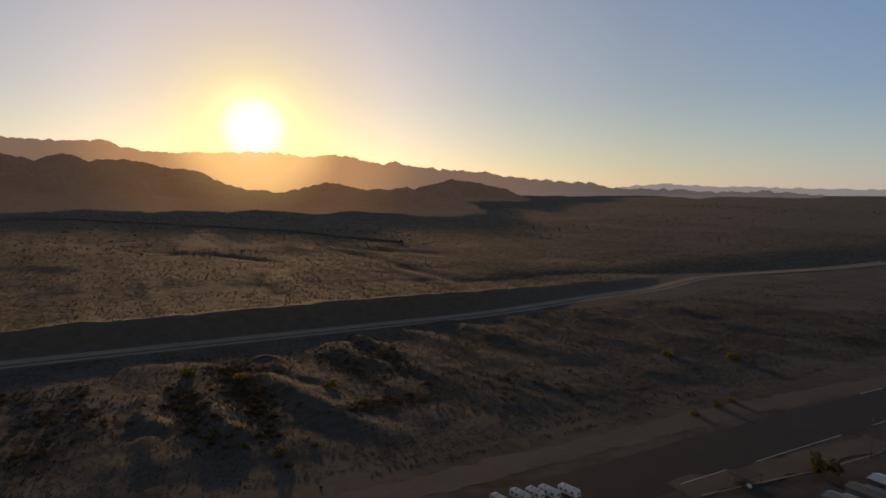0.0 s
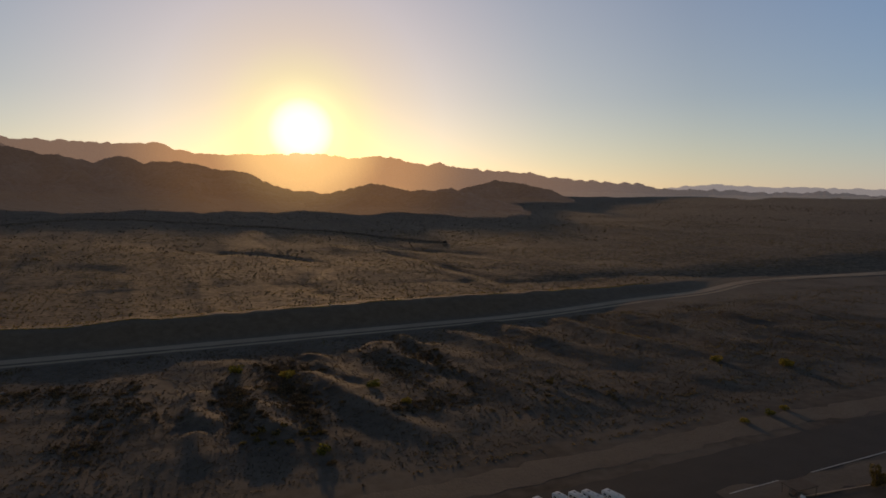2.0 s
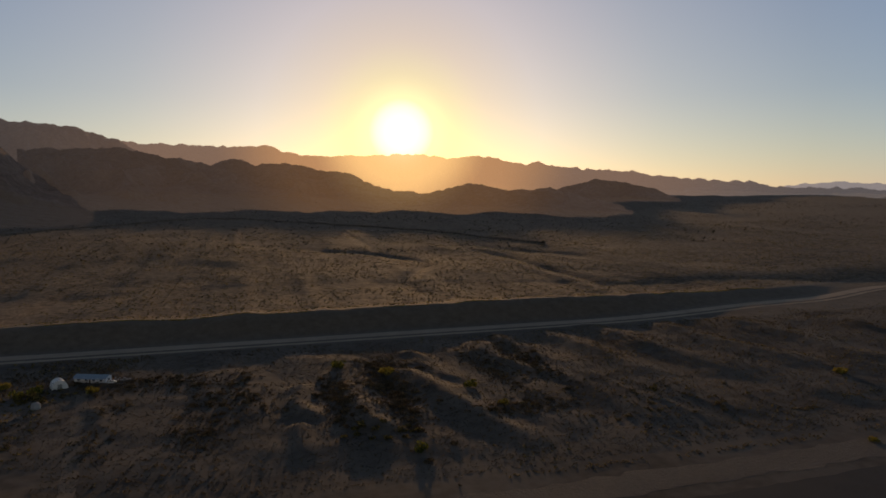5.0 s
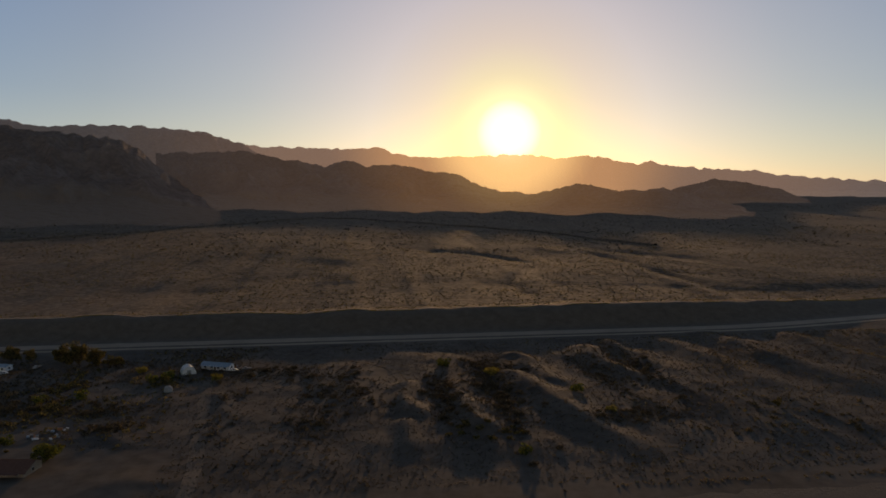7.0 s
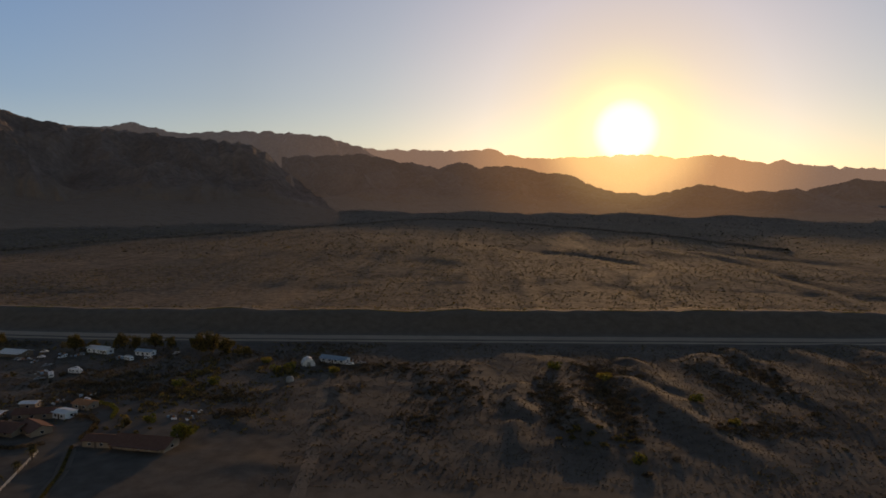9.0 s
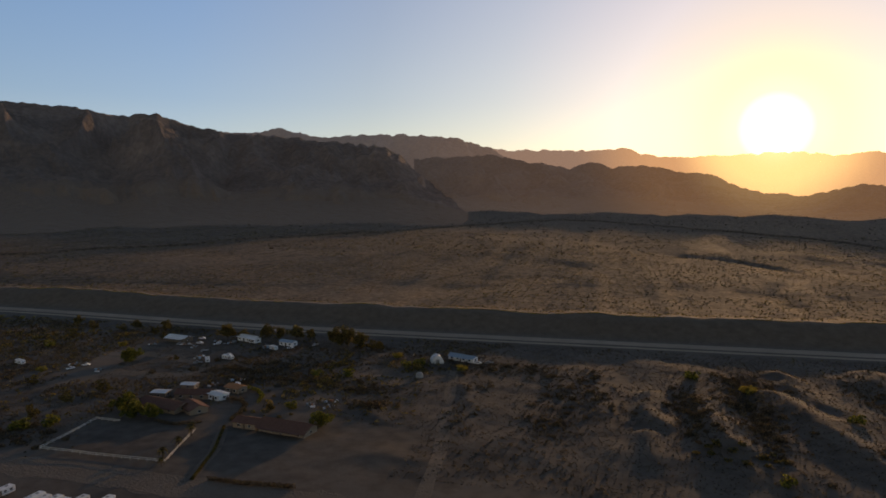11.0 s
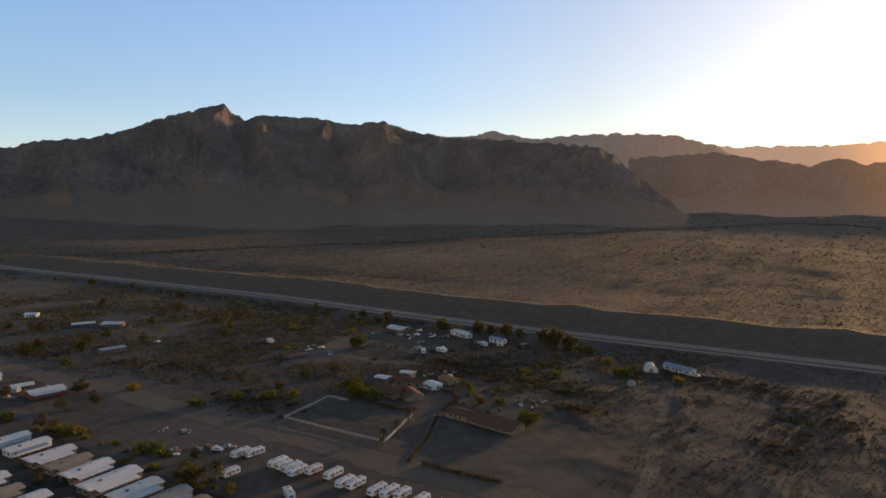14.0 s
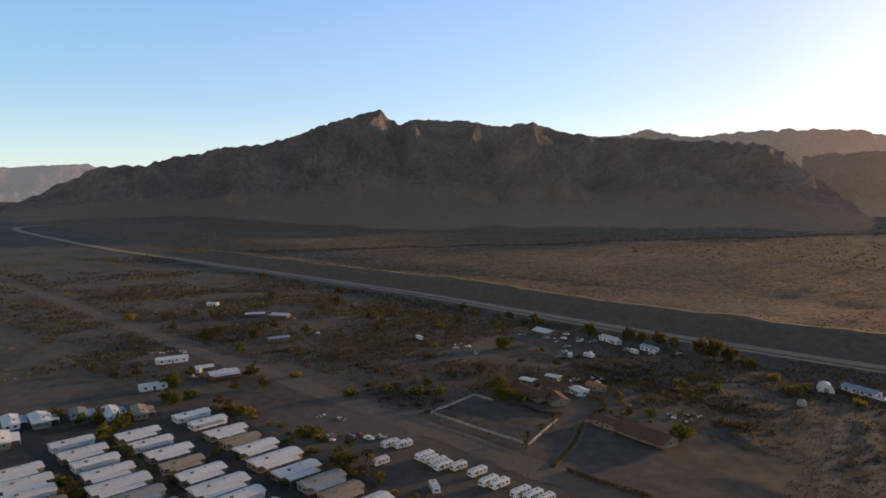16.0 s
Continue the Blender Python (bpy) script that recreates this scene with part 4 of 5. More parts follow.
# ---------------------------------------------------------------- mobile home park
def window(parent, x, y, z, w, h, face, deep=0.05):
    """A framed pane on a wall that faces +x, -x, +y or -y."""
    along = (w / 2, deep) if face in "-y+y" and face[1] == "y" else (deep, w / 2)
    frame_bm = block(x - along[0] - 0.05, x + along[0] + 0.05, y - along[1] - 0.05, y + along[1] + 0.05, z - h / 2 - 0.06, z + h / 2 + 0.06)
    holder = part("window", frame_bm, M["white"], parent)
    sign = 1 if face[0] == "+" else -1
    dx, dy = (0.03 * sign, 0) if face[1] == "x" else (0, 0.03 * sign)
    extra = (0.0, 0.03) if face[1] == "y" else (0.03, 0.0)
    part("pane", block(x + dx - along[0] - extra[0], x + dx + along[0] + extra[0], y + dy - along[1] - extra[1], y + dy + along[1] + extra[1], z - h / 2, z + h / 2),
         M["glass"], holder)
    return holder


def make_mobile_home(long, wide, wall, roof_mat, awning, label, seed, awning_mat=None):
    """A single-storey factory-built home, its length along y, with a low gable roof, skirting and an awning on posts along its +x side."""
    g = np.random.default_rng(seed)
    root = empty("mobile_home")
    x, y = wide / 2, long / 2
    part("skirting", block(-x + 0.06, x - 0.06, -y + 0.06, y - 0.06, -0.3, 0.4), M["grey"], root)
    part("body", block(-x, x, -y, y, 0.4, 2.6, bevel=0.04), wall, root)
    o, rise = 0.35, 0.115 * wide + 0.1
    roof = part("roof", prism([(-x - o, 2.56), (x + o, 2.56), (x + o, 2.7), (0, 2.7 + rise), (-x - o, 2.7)], -y - o, y + o), roof_mat, root)
    bm = bmesh.new()
    n = int(long / 1.6)
    for k in range(1, n):
        for s in (-1, 1):
            rod(bm, (s * (x + o - 0.05), -y + k * long / n, 2.70), (s * 0.08, -y + k * long / n, 2.70 + rise), 0.02, 0.02, 4)
    part("seam", bm, roof_mat, roof)
    part("vent", block(-0.4, 0.1, y * 0.2 - 0.25, y * 0.2 + 0.25, 2.65 + rise, 2.95 + rise, bevel=0.05), M["grey"], roof)
    part("cooler", block(0.7, 1.6, -y * 0.45 - 0.5, -y * 0.45 + 0.5, 2.6 + rise * 0.6, 3.15 + rise * 0.6, bevel=0.06), M["cream"], roof)
    for k in range(4):
        window(root, x, -y + (k + 0.6) * long / 4.4, 1.6, 1.3, 0.85, "+x")
    window(root, -wide * 0.2, -y, 1.6, 1.2, 0.85, "-y")
    window(root, wide * 0.22, -y, 1.6, 1.2, 0.85, "-y")
    door = part("door", block(x - 0.02, x + 0.06, -0.45, 0.45, 0.42, 2.42), M["white"], root)
    part("handle", block(x + 0.06, x + 0.12, 0.28, 0.36, 1.35, 1.43), M["dark"], door)
    if awning:
        roof_part = part("awning", prism([(x + 0.36, 2.42), (x + awning, 2.18), (x + awning, 2.26), (x + 0.36, 2.52)], -y * 0.85, y * 0.7), awning_mat or roof_mat, root)
        for k in range(4):
            py = -y * 0.8 + k * (long * 0.7) / 3
            part("post", rod(bmesh.new(), (x + awning - 0.15, py, -0.3), (x + awning - 0.15, py, 2.2), 0.05, 0.05, 6), M["white"], roof_part)
    return tagged(root, label, "mobile home")


HOMES = {
    "a": lambda: make_mobile_home(15.5, 6.8, M["cream"], M["white"], 3.4, "white-roofed mobile home with an awning beside a lane", 1),
    "b": lambda: make_mobile_home(14.5, 6.0, M["white"], M["white"], 3.0, "long white mobile home with ribbed metal roof", 2, M["blue"]),
    "c": lambda: make_mobile_home(14.0, 5.8, M["cream"], M["tan"], 3.2, "mobile home with faded tan roof and cream walls", 3),
    "d": lambda: make_mobile_home(18.0, 8.0, M["cream"], M["white"], 3.2, "large white-roofed double-width mobile home", 4),
    "e": lambda: make_mobile_home(15.0, 6.2, M["grey"], M["grey"], 3.4, "grey-roofed mobile home with blue metal awning", 5, M["blue"]),
}
places = []
for kinds, xs_row, y in (("bbacadaecaba", (-273, -259.8, -243.5, -230.7, -219.5, -205, -190.6, -177.5, -166, -153, -140.5, -128), 121.0),
                         ("abacadbaea", (-265.6, -252, -238.3, -224.5, -211.8, -197.8, -185.6, -173, -160, -147), 95.8),
                         ("babadecab", (-273.5, -260, -247.5, -234.7, -221.5, -209, -196, -183, -170), 73.8),
                         ("aabcda", (-257, -244.5, -234, -222.5, -211, -199), 51.0),
                         ("abecabab", (176, 189, 202, 215, 228, 241, 254, 267), 103.0)):
    for kind, x in zip(kinds, xs_row):
        places.append((kind, x, y + rng.uniform(-0.8, 0.8), rng.uniform(-1.5, 1.5)))
for kind, x, y, turn in (("b", -318, 63, 82), ("a", -313, 72.5, 84), ("e", -307.5, 86, 78), ("b", -301, 97, 80), ("c", -294, 106.5, 76), ("a", -297, 55, 80)):
    places.append((kind, x, y, turn))
first = {}
for kind, x, y, turn in places:
    z = float(ground_z(np.array([x]), np.array([y]))[0])
    if kind in first:
        ob = copy_thing(first[kind], pose(x, y, z, 0, 0, turn))
    else:
        ob = first[kind] = HOMES[kind]()
        ob.matrix_basis = pose(x, y, z, 0, 0, turn)
    ob["group"] = "mobile homes in the park"


# ---------------------------------------------------------------- trailers and vehicles
def wheel(parent, x, y, r=0.36, name="wheel"):
    hub = part(name, rod(bmesh.new(), (x - 0.12, y, r), (x + 0.12, y, r), r, r, 16), M["dark"], parent)
    part("rim", rod(bmesh.new(), (x - 0.14, y, r), (x + 0.14, y, r), r * 0.55, r * 0.55, 12), M["grey"], hub)
    return hub


def make_trailer(long, label, stripe, seed, nose=0.8):
    """A travel trailer, its length along y, nose to -y."""
    root = empty("travel_trailer")
    y = long / 2
    profile = [(-y, 0.9), (-y + nose * 0.45, 0.55), (y, 0.55), (y, 2.45), (y - 0.3, 2.75), (-y + nose, 2.75), (-y + 0.15, 2.2)]
    bm = prism(profile, -1.22, 1.22)
    bmesh.ops.bevel(bm, geom=list(bm.edges), offset=0.16, segments=3, affect="EDGES", profile=0.5)
    bmesh.ops.transform(bm, matrix=Matrix.Rotation(radians(90), 4, "Z"), verts=bm.verts)
    part("body", bm, M["white"], root)
    for s in (-1, 1):
        part("stripe", block(min(s * 1.215, s * 1.235), max(s * 1.215, s * 1.235), -y + 0.5, y - 0.2, 1.15, 1.4), stripe, root)
    part("roof_vent", block(-0.35, 0.35, y * 0.45 - 0.35, y * 0.45 + 0.35, 2.73, 2.91, bevel=0.04), M["grey"], root)
    part("air_conditioner", block(-0.45, 0.45, -0.6, 0.5, 2.73, 3.02, bevel=0.08), M["white"], root)
    part("roof_hatch", block(-0.3, 0.3, -y * 0.5 - 0.3, -y * 0.5 + 0.3, 2.73, 2.85, bevel=0.03), M["grey"], root)
    for k in (-0.55, 0.1, 0.6):
        window(root, 1.22, y * k, 1.85, 0.95, 0.55, "+x", 0.03)
        window(root, -1.22, y * k, 1.85, 0.95, 0.55, "-x", 0.03)
    window(root, 0, y, 1.85, 1.3, 0.55, "+y", 0.03)
    window(root, 0, -y + 0.12, 1.75, 1.3, 0.5, "-y", 0.03)
    door = part("door", block(1.2, 1.26, -y * 0.28 - 0.35, -y * 0.28 + 0.35, 0.7, 2.45, bevel=0.01), M["cream"], root)
    part("handle", block(1.26, 1.31, -y * 0.28 + 0.2, -y * 0.28 + 0.28, 1.6, 1.7), M["dark"], door)
    for x in (-1.12, 1.12):
        for dy in (0.35, 1.2):
            wheel(root, x, dy)
    bm = bmesh.new()
    for s in (-0.6, 0.6):
        rod(bm, (s, -y + 0.5, 0.55), (0, -y - 1.0, 0.5), 0.05, 0.05, 5)
    part("hitch", bm, M["dark"], root)
    part("jack", rod(bmesh.new(), (0, -y - 0.9, -0.05), (0, -y - 0.9, 0.8), 0.04, 0.04, 6), M["dark"], root)
    return tagged(root, label, "trailer")


def make_car(label, paint, pickup=False):
    root = empty("pickup_truck" if pickup else "car")
    if pickup:
        body = [(-2.6, 0.45), (2.6, 0.45), (2.6, 1.05), (0.2, 1.05), (0.0, 1.75), (-1.0, 1.75), (-1.45, 1.1), (-2.6, 1.0)]
    else:
        body = [(-2.2, 0.4), (2.2, 0.4), (2.2, 0.95), (1.7, 1.02), (1.1, 1.5), (-0.4, 1.5), (-1.1, 0.98), (-2.2, 0.85)]
    bm = prism(body, -0.88, 0.88)
    bmesh.ops.bevel(bm, geom=list(bm.edges), offset=0.07, segments=2, affect="EDGES", profile=0.5)
    part("body", bm, paint, root)
    x0, x1 = (-0.9, -0.05) if pickup else (-0.55, 1.0)
    for s in (-1, 1):
        part("side_window", block(x0, x1, min(s * 0.86, s * 0.9), max(s * 0.86, s * 0.9), 1.08, 1.42), M["glass"], root)
    part("windscreen", prism([(-1.42, 1.12), (-1.38, 1.12), (-0.98, 1.7), (-1.02, 1.7)] if pickup else [(-1.1, 1.03), (-1.05, 1.0), (-0.42, 1.46), (-0.47, 1.49)], -0.74, 0.74),
         M["glass"], root)
    for x in (-1.4, 1.4):
        for s in (-0.82, 0.82):
            tyre = part("wheel", rod(bmesh.new(), (x, s - 0.1, 0.33), (x, s + 0.1, 0.33), 0.33, 0.33, 16), M["dark"], root)
            part("rim", rod(bmesh.new(), (x, s - 0.11, 0.33), (x, s + 0.11, 0.33), 0.18, 0.18, 10), M["grey"], tyre)
    for s in (-0.6, 0.6):
        part("headlight", block(-2.64 if pickup else -2.24, -2.56 if pickup else -2.15, s - 0.15, s + 0.15, 0.72, 0.86), M["white"], root)
    return tagged(root, label, "truck" if pickup else "car")


TRAILER = make_trailer(7.6, "white travel trailer parked on a dirt lot", M["blue"], 1)
TRAILER_B = make_trailer(6.4, "short white travel trailer with a brown stripe", M["rust"], 2, 0.6)
put(TRAILER, -187.5, 160, -6)
put(TRAILER_B, -177, 146.5, -4)
row = [(TRAILER, -183.5, 163, -8), (TRAILER, -169.5, 161, -5), (TRAILER_B, -166, 160.5, -5), (TRAILER, -162.2, 160.5, -6), (TRAILER, -158.4, 159.5, -4), (TRAILER_B, -154.3, 163, -5),
       (TRAILER, -146.3, 164, -3), (TRAILER, -138.6, 161, -4), (TRAILER, -134.8, 162, -4), (TRAILER, -126, 162, -6), (TRAILER, -121.8, 163, -5), (TRAILER_B, -117.5, 164, -5),
       (TRAILER, -110, 163, -3), (TRAILER, -103, 162, -4), (TRAILER, 134, 153, 12), (TRAILER, 128, 155.5, 12), (TRAILER_B, 123.5, 157, 10), (TRAILER, 118.5, 158, 9), (TRAILER, 111, 158, 9),
       (TRAILER_B, -148, 145, 60), (TRAILER, -211, 338, 78), (TRAILER_B, -220, 331, 35), (TRAILER, -321, 301, 70), (TRAILER_B, -197, 367, 60), (TRAILER_B, -345, 158, 40)]
for source, x, y, turn in row:
    again(source, x, y, turn)["group"] = "parked travel trailers"
TRAILER["group"] = TRAILER_B["group"] = "parked travel trailers"

CAR = put(make_car("white car parked on bare dirt", M["white"]), -178, 292, 35)
PICKUP = put(make_car("grey pickup truck parked in a dirt yard", M["grey"], True), -223, 326, 40)
for source, x, y, turn in ((CAR, -258, 383, 20), (PICKUP, -262, 365, 70), (CAR, -252, 371, 10), (CAR, -240, 372, 60), (PICKUP, -232, 379, 100), (CAR, -188, 372, 30), (PICKUP, -176, 383, 80),
                           (CAR, -216, 346, 15), (PICKUP, -236, 352, 70), (CAR, -66, 361, 5), (PICKUP, -60, 364, 10), (CAR, -466, 283, 40), (PICKUP, -474, 276, 10),
                           (CAR, -338, 168, 60), (PICKUP, -336, 150, 20), (CAR, -258, 119, 90), (CAR, -231, 119, 92), (PICKUP, -204, 119, 88), (CAR, -250, 93, 90), (PICKUP, -222, 90, 90),
                           (CAR, -199, 159, 20), (PICKUP, -197, 163, 30), (CAR, -281, 306, 20), (CAR, -284, 298, 70), (CAR, -385, 262, 20)):
    again(source, x, y, turn)


# ---------------------------------------------------------------- houses of the settlement
def make_house(name, long, wide, eave, rise, wall, roof_mat, label, windows=3, chimney=False, overhang=0.5, category="house", porch=0.0):
    """A house with a gable roof, its ridge along x, front to -y."""
    root = empty(name)
    x, y = long / 2, wide / 2
    bm = prism([(-y, -0.4), (y, -0.4), (y, eave), (0, eave + rise * 0.98), (-y, eave)], -x, x)
    bmesh.ops.transform(bm, matrix=Matrix.Rotation(radians(90), 4, "Z"), verts=bm.verts)
    part("wall", bm, wall, root)
    for s in (-1, 1):
        slope = rise / y
        o = overhang
        bm = prism([(0, eave + rise), (0, eave + rise + 0.16), (s * (y + o), eave - slope * o + 0.16), (s * (y + o), eave - slope * o)], -x - o, x + o)
        bmesh.ops.transform(bm, matrix=Matrix.Rotation(radians(-90), 4, "Z"), verts=bm.verts)
        part("roof_slope", bm, roof_mat, root)
    ridge = part("ridge_cap", rod(bmesh.new(), (-x - overhang, 0, eave + rise + 0.12), (x + overhang, 0, eave + rise + 0.12), 0.14, 0.14, 6), roof_mat, root)
    for k in range(windows):
        window(root, -x + (k + 0.6) * long / (windows + 0.2), -y, eave * 0.55, 1.3, 1.0, "-y")
    window(root, x, 0, eave * 0.55, 1.2, 1.0, "+x")
    door = part("door", block(-0.5, 0.5, -y - 0.06, -y + 0.04, -0.1, 2.05), M["wood"], root)
    part("handle", block(0.32, 0.4, -y - 0.12, -y - 0.05, 0.95, 1.03), M["dark"], door)
    if chimney:
        part("chimney", block(x * 0.4, x * 0.4 + 0.8, 0.4, 1.2, eave, eave + rise + 0.9, bevel=0.03), M["stucco"], root)
    if porch:
        canopy = part("porch_roof", block(-x * 0.95, x * 0.95, -y - porch, -y - overhang - 0.02, eave - 0.35, eave - 0.22), roof_mat, root)
        for k in range(5):
            px = -x * 0.92 + k * x * 1.84 / 4
            part("post", rod(bmesh.new(), (px, -y - porch + 0.15, -0.4), (px, -y - porch + 0.15, eave - 0.33), 0.07, 0.07, 6), M["wood"], canopy)
    return tagged(root, label, category)


put(make_house("barn", 22, 9.5, 2.5, 2.0, M["stucco"], M["tile"], "long low building with red-brown tile roof", 5, overhang=1.2, porch=2.6), -122, 238, -10)
put(make_house("house", 11, 7.5, 2.4, 1.3, M["stucco"], M["tile"], "low stucco annexe with red-brown tile roof", 2), -140.5, 240, -6)
put(make_house("house", 22, 9, 2.5, 1.7, M["stucco"], M["tile"], "low ranch house wing with brown tile roof", 4, chimney=True, overhang=1.3), -190, 252, -12)
put(make_house("house", 13, 8, 2.5, 1.6, M["stucco"], M["tile"], "ranch house wing with orange-lit stucco gable", 2, overhang=0.8), -175, 252, -35)
put(make_house("house", 16, 7, 2.5, 1.4, M["stucco"], M["tile"], "ranch house wing with brown tile roof round a patio", 3), -187, 270, 10)
put(make_house("house", 9, 6, 2.8, 0.9, M["stucco"], M["rust"], "small stucco house with rusty clay roof", 2), -172, 282, -15)
put(make_house("house", 8, 6, 2.7, 0.5, M["white"], M["white"], "white flat-roofed shelter beside the ranch house", 2), -174, 270, -20)
put(make_house("house", 7, 5, 2.6, 0.4, M["cream"], M["white"], "small outbuilding with white metal roof", 1), -203, 267, 5)
put(make_house("house", 7, 4.5, 2.6, 0.4, M["cream"], M["white"], "small outbuilding with white metal roof", 1), -197, 281, 5)
put(make_house("house", 16, 8, 2.8, 1.1, M["cream"], M["white"], "white-roofed house with additions in a cluttered yard", 3, porch=2.2), -270, 375, -12)
put(make_house("house", 12, 7, 2.7, 1.0, M["white"], M["white"], "white-roofed house among trees", 3), -227, 388, -18)
put(make_house("house", 7, 5, 2.6, 0.8, M["white"], M["white"], "small white cottage below a bank", 2), -220, 384, -18)
put(make_house("house", 11, 5, 2.7, 0.8, M["white"], M["blue"], "pale blue-roofed mobile house", 3), -194, 381, -15)
put(make_house("house", 17, 5.4, 2.7, 0.9, M["white"], M["blue"], "long white house with pale blue metal roof", 4, porch=2.0), -76, 368, -22)
put(make_house("house", 14, 6, 2.6, 0.5, M["cream"], M["blue"], "long shed with pale blue metal roof", 2), -385, 231, 78)
put(make_house("house", 14, 7, 2.8, 1.2, M["cream"], M["white"], "white house glowing in low sun among trees", 3), -460, 278, 30)
put(make_house("house", 15, 6, 2.6, 0.6, M["wood"], M["white"], "long ramshackle house with white roof", 3), -482, 268, 60)
put(make_house("house", 9, 6, 2.6, 0.8, M["white"], M["white"], "small white house on the scrub", 2), -556, 268, 40)
put(make_house("house", 17, 6, 2.8, 0.7, M["white"], M["white"], "long white mobile house on bare dirt", 4), -378, 156, 80)
put(make_house("house", 9, 6, 2.6, 0.7, M["cream"], M["white"], "small white-roofed cabin on bare dirt", 2), -347, 161, 75)
put(make_house("house", 15, 9, 2.7, 1.0, M["red"], M["white"], "dark red house with white metal roof", 3, porch=2.5), -327, 162, 82)
put(make_house("house", 13, 5, 2.8, 0.6, M["white"], M["white"], "white mobile house beside a green tree", 3), -331, 127, 82)


def make_dome_shed():
    root = empty("dome_shed")
    arc = [(math.cos(a) * 3.6, math.sin(a) * 4.2) for a in np.linspace(0, math.pi, 15)]
    bm = prism([(3.6, -0.4), *arc, (-3.6, -0.4)], -3.5, 3.5)
    shell = part("shell", bm, M["white"], root)
    bm = bmesh.new()
    for k in range(6):
        yk = -3.4 + k * 1.36
        for p, q in zip(arc, arc[1:]):
            rod(bm, (p[0], yk, p[1]), (q[0], yk, q[1]), 0.05, 0.05, 4)
    part("rib", bm, M["grey"], shell)
    part("door", block(-1.0, 1.0, -3.58, -3.48, -0.3, 2.3), M["grey"], root)
    return tagged(root, "white round-topped metal shed", "shed")


put(make_dome_shed(), -90, 361, 22)
tank = empty("water_tank")
bm = bmesh.new()
bmesh.ops.create_uvsphere(bm, u_segments=20, v_segments=12, radius=2.0, matrix=Matrix.Translation((0, 0, 1.2)))
rod(bm, (0, 0, -0.3), (0, 0, 1.3), 2.0, 2.0, 20)
part("shell", bm, M["grey"], tank, smooth=True)
part("lid", rod(bmesh.new(), (0, 0, 3.1), (0, 0, 3.35), 0.5, 0.45, 12), M["dark"], tank)
put(tagged(tank, "pale grey round water tank on a dirt mound", "tank"), -91, 327)


# ---------------------------------------------------------------- fences, hedges, shelter, pole
def make_fence(line, h, gap, label, mat, name="fence"):
    root = empty(name)
    k = 0
    for a, b in zip(line, line[1:]):
        a, b = Vector((*a, 0)), Vector((*b, 0))
        n = int((b - a).length / gap)
        posts = [a.lerp(b, i / n) for i in range(n + 1)]
        for p in posts:
            p.z = float(ground_z(np.array([p.x]), np.array([p.y]))[0])
        for p in posts[:-1]:
            part("post", rod(bmesh.new(), p - Vector((0, 0, 0.3)), p + Vector((0, 0, h)), 0.09, 0.08, 6), mat, root)
        for p, q in zip(posts, posts[1:]):
            for f in (0.5, 0.95):
                part("rail", rod(bmesh.new(), p + Vector((0, 0, h * f)), q + Vector((0, 0, h * f)), 0.11, 0.11, 5), mat, root)
    return tagged(root, label, "fence")


make_fence([(-208, 231), (-204, 198), (-150, 198), (-159, 230)], 1.3, 3.6, "pale pipe-rail fence round a bare paddock", M["fence"])
make_fence([(-208, 231), (-196, 231)], 1.3, 3.0, "short pale rail fence at a paddock corner", M["fence"])


def make_hedge(line, h, w, mat, seed, label):
    """A clipped hedge along a line of points."""
    root = empty("hedge")
    lobes, sizes, bm = [], [], bmesh.new()
    for a, b in zip(line, line[1:]):
        a, b = Vector((*a, 0)), Vector((*b, 0))
        n = max(1, int((b - a).length / (w * 0.55)))
        for i in range(n + 1):
            p = a.lerp(b, i / n)
            p.z = float(ground_z(np.array([p.x]), np.array([p.y]))[0])
            rod(bm, p - Vector((0, 0, 0.2)), p + Vector((0, 0, h * 0.6)), 0.06, 0.03, 4)
            lobes.append((p.x, p.y, p.z + h * 0.5))
            sizes.append(w * 0.55)
    part("stem", bm, M["bark"], root)
    v, f = leaf_cloud(lobes, sizes, 60, 0.3, seed, h / w)
    from_arrays("foliage", v, f, mat, root)
    return tagged(root, label, "hedge")


make_hedge([(-126, 189), (-112, 188.5), (-96, 190)], 1.4, 2.0, M["brush"], 41, "long dark clipped hedge on bare dirt")
make_hedge([(-180, 288), (-170, 288), (-161, 284), (-155, 277), (-152, 268)], 1.8, 2.0, M["leaf"], 42, "dark green hedge in a curve round a drive")
make_hedge([(-170, 270), (-161, 268), (-155, 262), (-152, 252), (-151, 243)], 1.8, 2.2, M["brush"], 43, "dark hedge in a curve beside the ranch house")
# added low hedge stands in for a dark furrow beside the path
make_hedge([(-132, 188), (-140, 214), (-150, 236)], 0.7, 1.1, M["olive"], 44, "low hedge in place of a dark furrow by a path")
make_hedge([(-182, 236), (-172, 234), (-163, 238)], 1.2, 2.2, M["brush"], 45, "dark planting in a curve before the ranch house")

shelter = empty("shelter")
roof = part("roof", prism([(-3.2, 2.5), (3.2, 2.9), (3.2, 3.1), (-3.2, 2.7)], -2.6, 2.6), M["wood"], shelter)
for x in (-2.9, 2.9):
    for y in (-2.3, 2.3):
        part("post", rod(bmesh.new(), (x, y, -0.3), (x, y, 2.62), 0.1, 0.1, 6), M["wood"], shelter)
part("wall", block(-0.8, 2.2, 1.2, 2.2, -0.3, 2.2), M["stucco"], shelter)
part("bench", block(-2.4, -1.2, -0.6, 0.8, -0.1, 0.75, bevel=0.04), M["wood"], shelter)
put(tagged(shelter, "open wooden shelter with a sloping roof", "shelter"), 190.5, 131, -8, 1.3)
dish = empty("satellite_dish")
bm = bmesh.new()
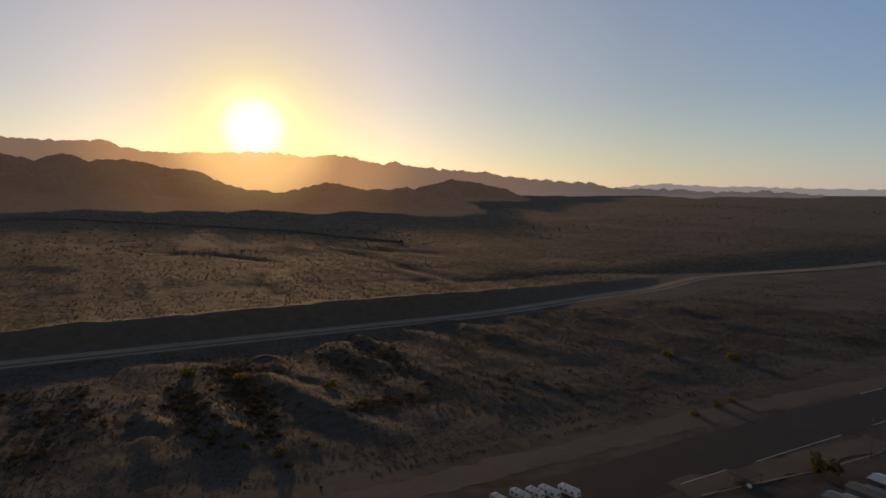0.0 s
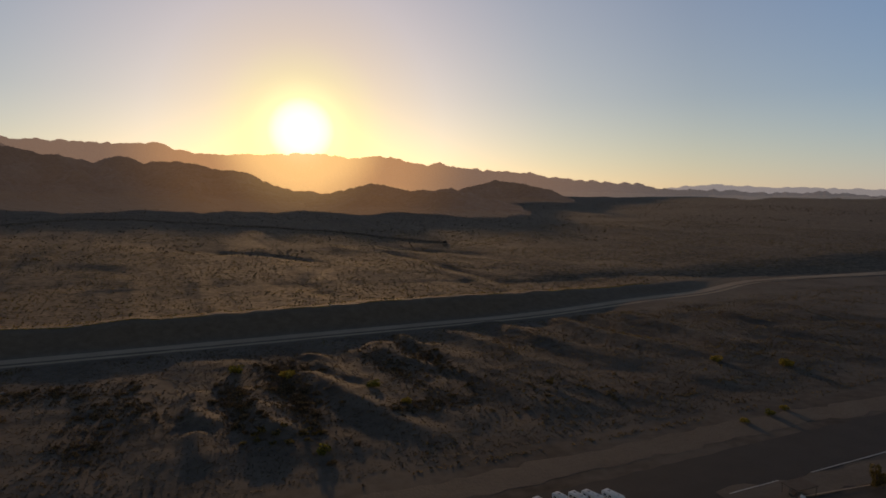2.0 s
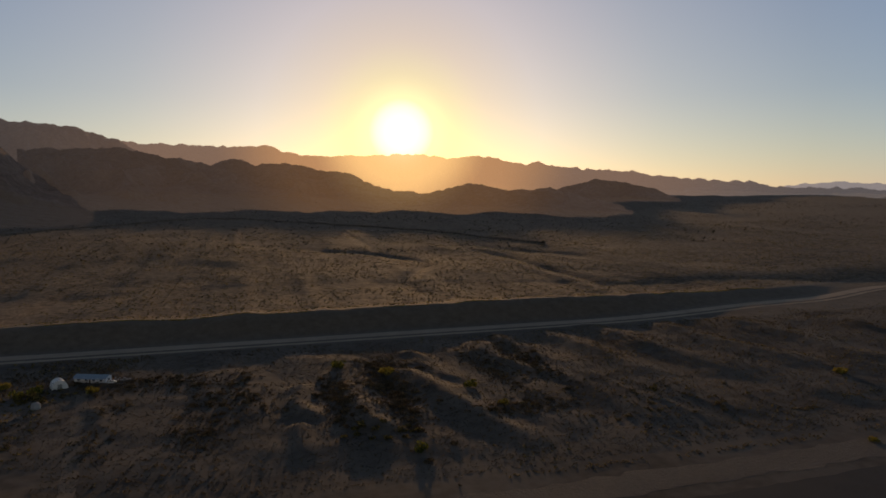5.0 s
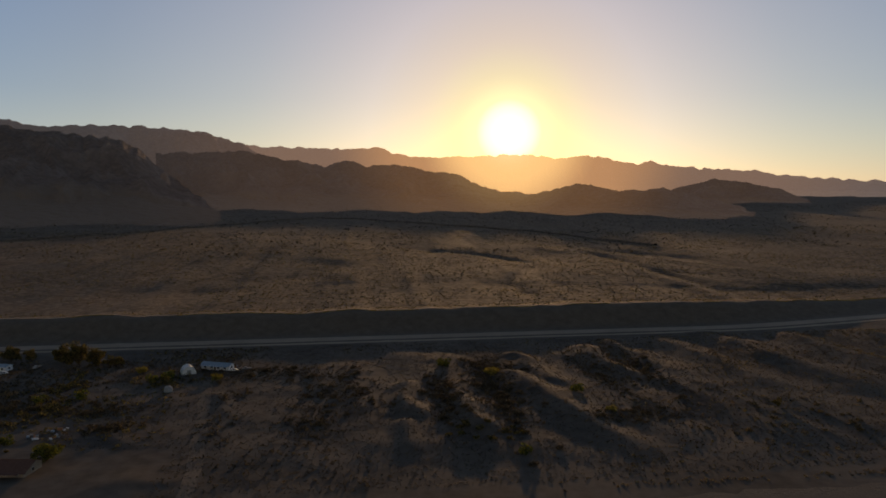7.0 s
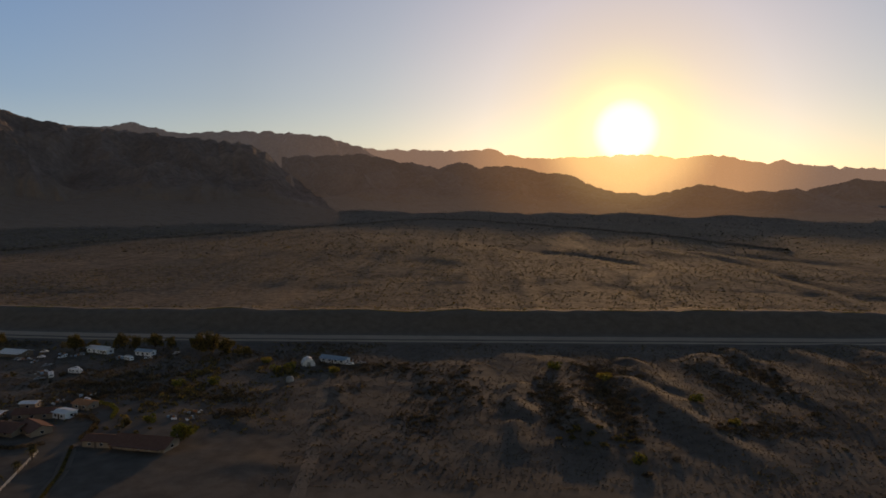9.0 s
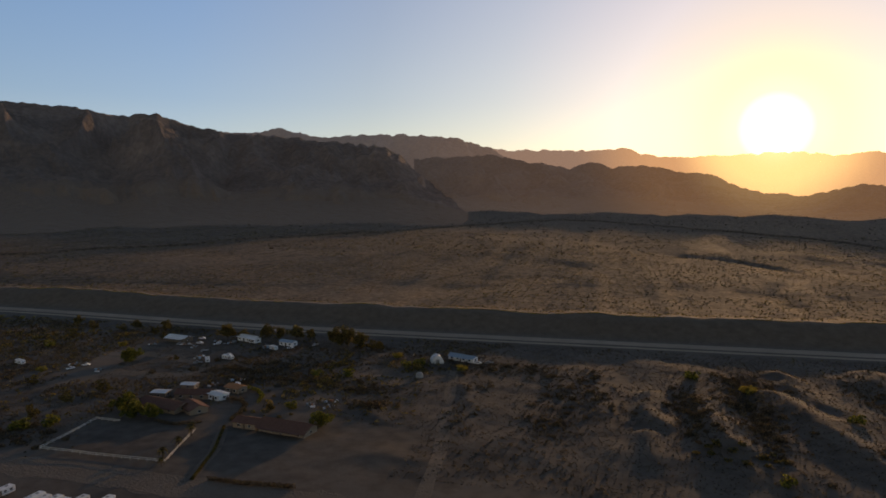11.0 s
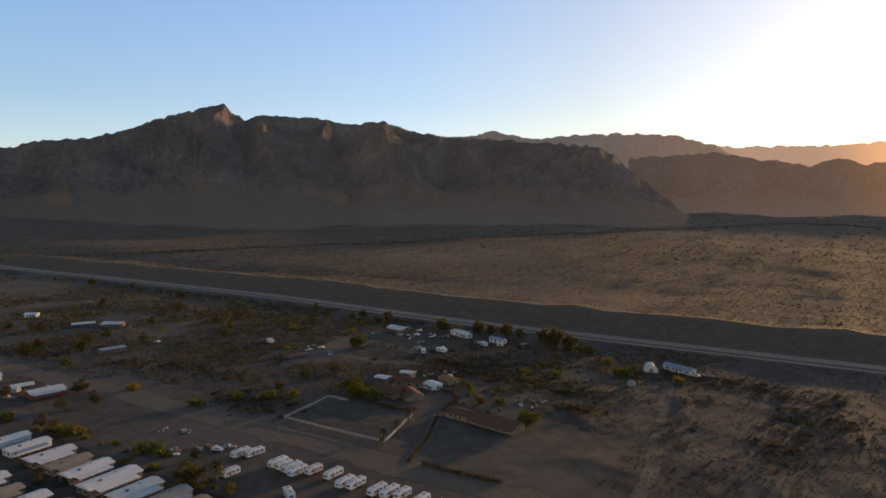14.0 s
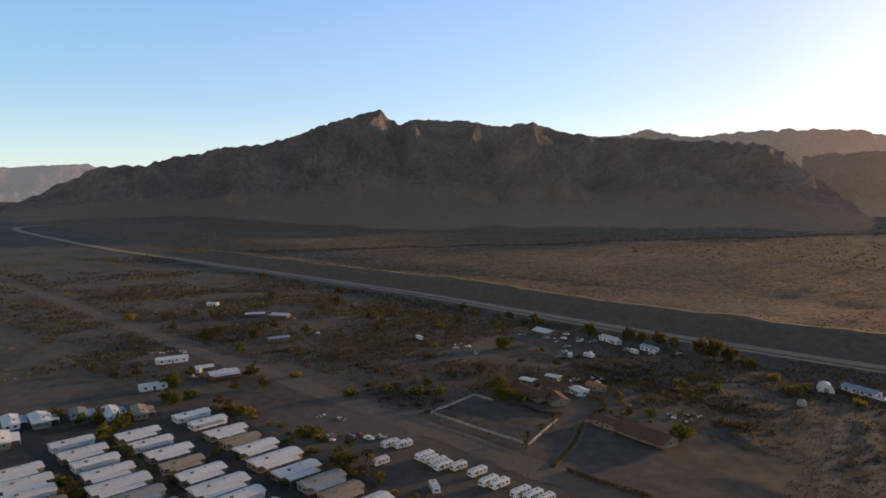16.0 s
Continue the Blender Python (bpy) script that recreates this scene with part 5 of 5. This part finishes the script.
bmesh.ops.create_uvsphere(bm, u_segments=16, v_segments=8, radius=1.0)
bmesh.ops.delete(bm, geom=[v for v in bm.verts if v.co.z > 0.05], context="VERTS")
bmesh.ops.solidify(bm, geom=list(bm.faces), thickness=0.06)
bmesh.ops.transform(bm, matrix=Matrix.Translation((0, 0, 1.7)) @ Matrix.Rotation(radians(35), 4, "X") @ Matrix.Diagonal((1, 1, 0.4, 1)), verts=bm.verts)
part("bowl", bm, M["white"], dish, smooth=True)
part("mast", rod(bmesh.new(), (0, 0, -0.3), (0, 0, 1.4), 0.06, 0.06, 8), M["grey"], dish)
put(tagged(dish, "round white satellite dish on a short mast", "dish"), 187, 127)
for x, y, h in ((249, 122, 15), (330, 128, 12)):
    pole = empty("light_pole")
    part("pole", rod(bmesh.new(), (0, 0, -0.5), (0, 0, h), 0.16, 0.1, 8), M["wood"], pole)
    arm = part("arm", rod(bmesh.new(), (-1.6, 0, h - 0.3), (1.6, 0, h - 0.3), 0.06, 0.06, 6), M["wood"], pole)
    for s in (-1.5, 1.5):
        part("lamp_head", block(s - 0.4, s + 0.4, -0.2, 0.2, h - 0.28, h - 0.05, bevel=0.05), M["grey"], arm)
    put(tagged(pole, "tall slender pole with a cross arm", "pole"), x, y, 20)


def make_junk(seed):
    g = np.random.default_rng(seed)
    root = empty("scrap_pile")
    for k in range(7):
        x, y = g.normal(size=2) * 1.8
        s = g.uniform(0.4, 1.3, 3)
        bm = block(x - s[0], x + s[0], y - s[1] * 0.5, y + s[1] * 0.5, -0.15, s[2] * 0.8, bevel=0.05)
        bmesh.ops.transform(bm, matrix=Matrix.Rotation(g.uniform(0, 3), 4, "Z"), verts=bm.verts)
        part("crate", bm, M[("wood", "grey", "white", "rust", "blue")[k % 5]], root)
    for k in range(4):
        x, y = g.normal(size=2) * 2
        part("plank", rod(bmesh.new(), (x, y, 0.05), (x + g.normal() * 2, y + g.normal() * 2, 0.3), 0.1, 0.1, 4), M["wood"], root)
    return tagged(root, "heap of crates, planks and scrap in a yard", "scrap")


JUNK = put(make_junk(5), -258, 366)
for k, (x, y) in enumerate(((-280, 362), (-250, 362), (-245, 380), (-234, 377), (-205, 372), (-170, 288), (-118, 270), (-127, 270), (-121, 277), (-230, 338), (-62, 366), (-66, 369), (-405, 165),
                            (-400, 172), (-408, 158), (-450, 284), (-494, 280), (-190, 290), (-212, 150), (-205, 158), (-236, 162), (-226, 166), (-290, 308), (-268, 300), (-183, 300))):
    again(JUNK, x, y, 67 * k, 0.7 + 0.1 * (k % 5))
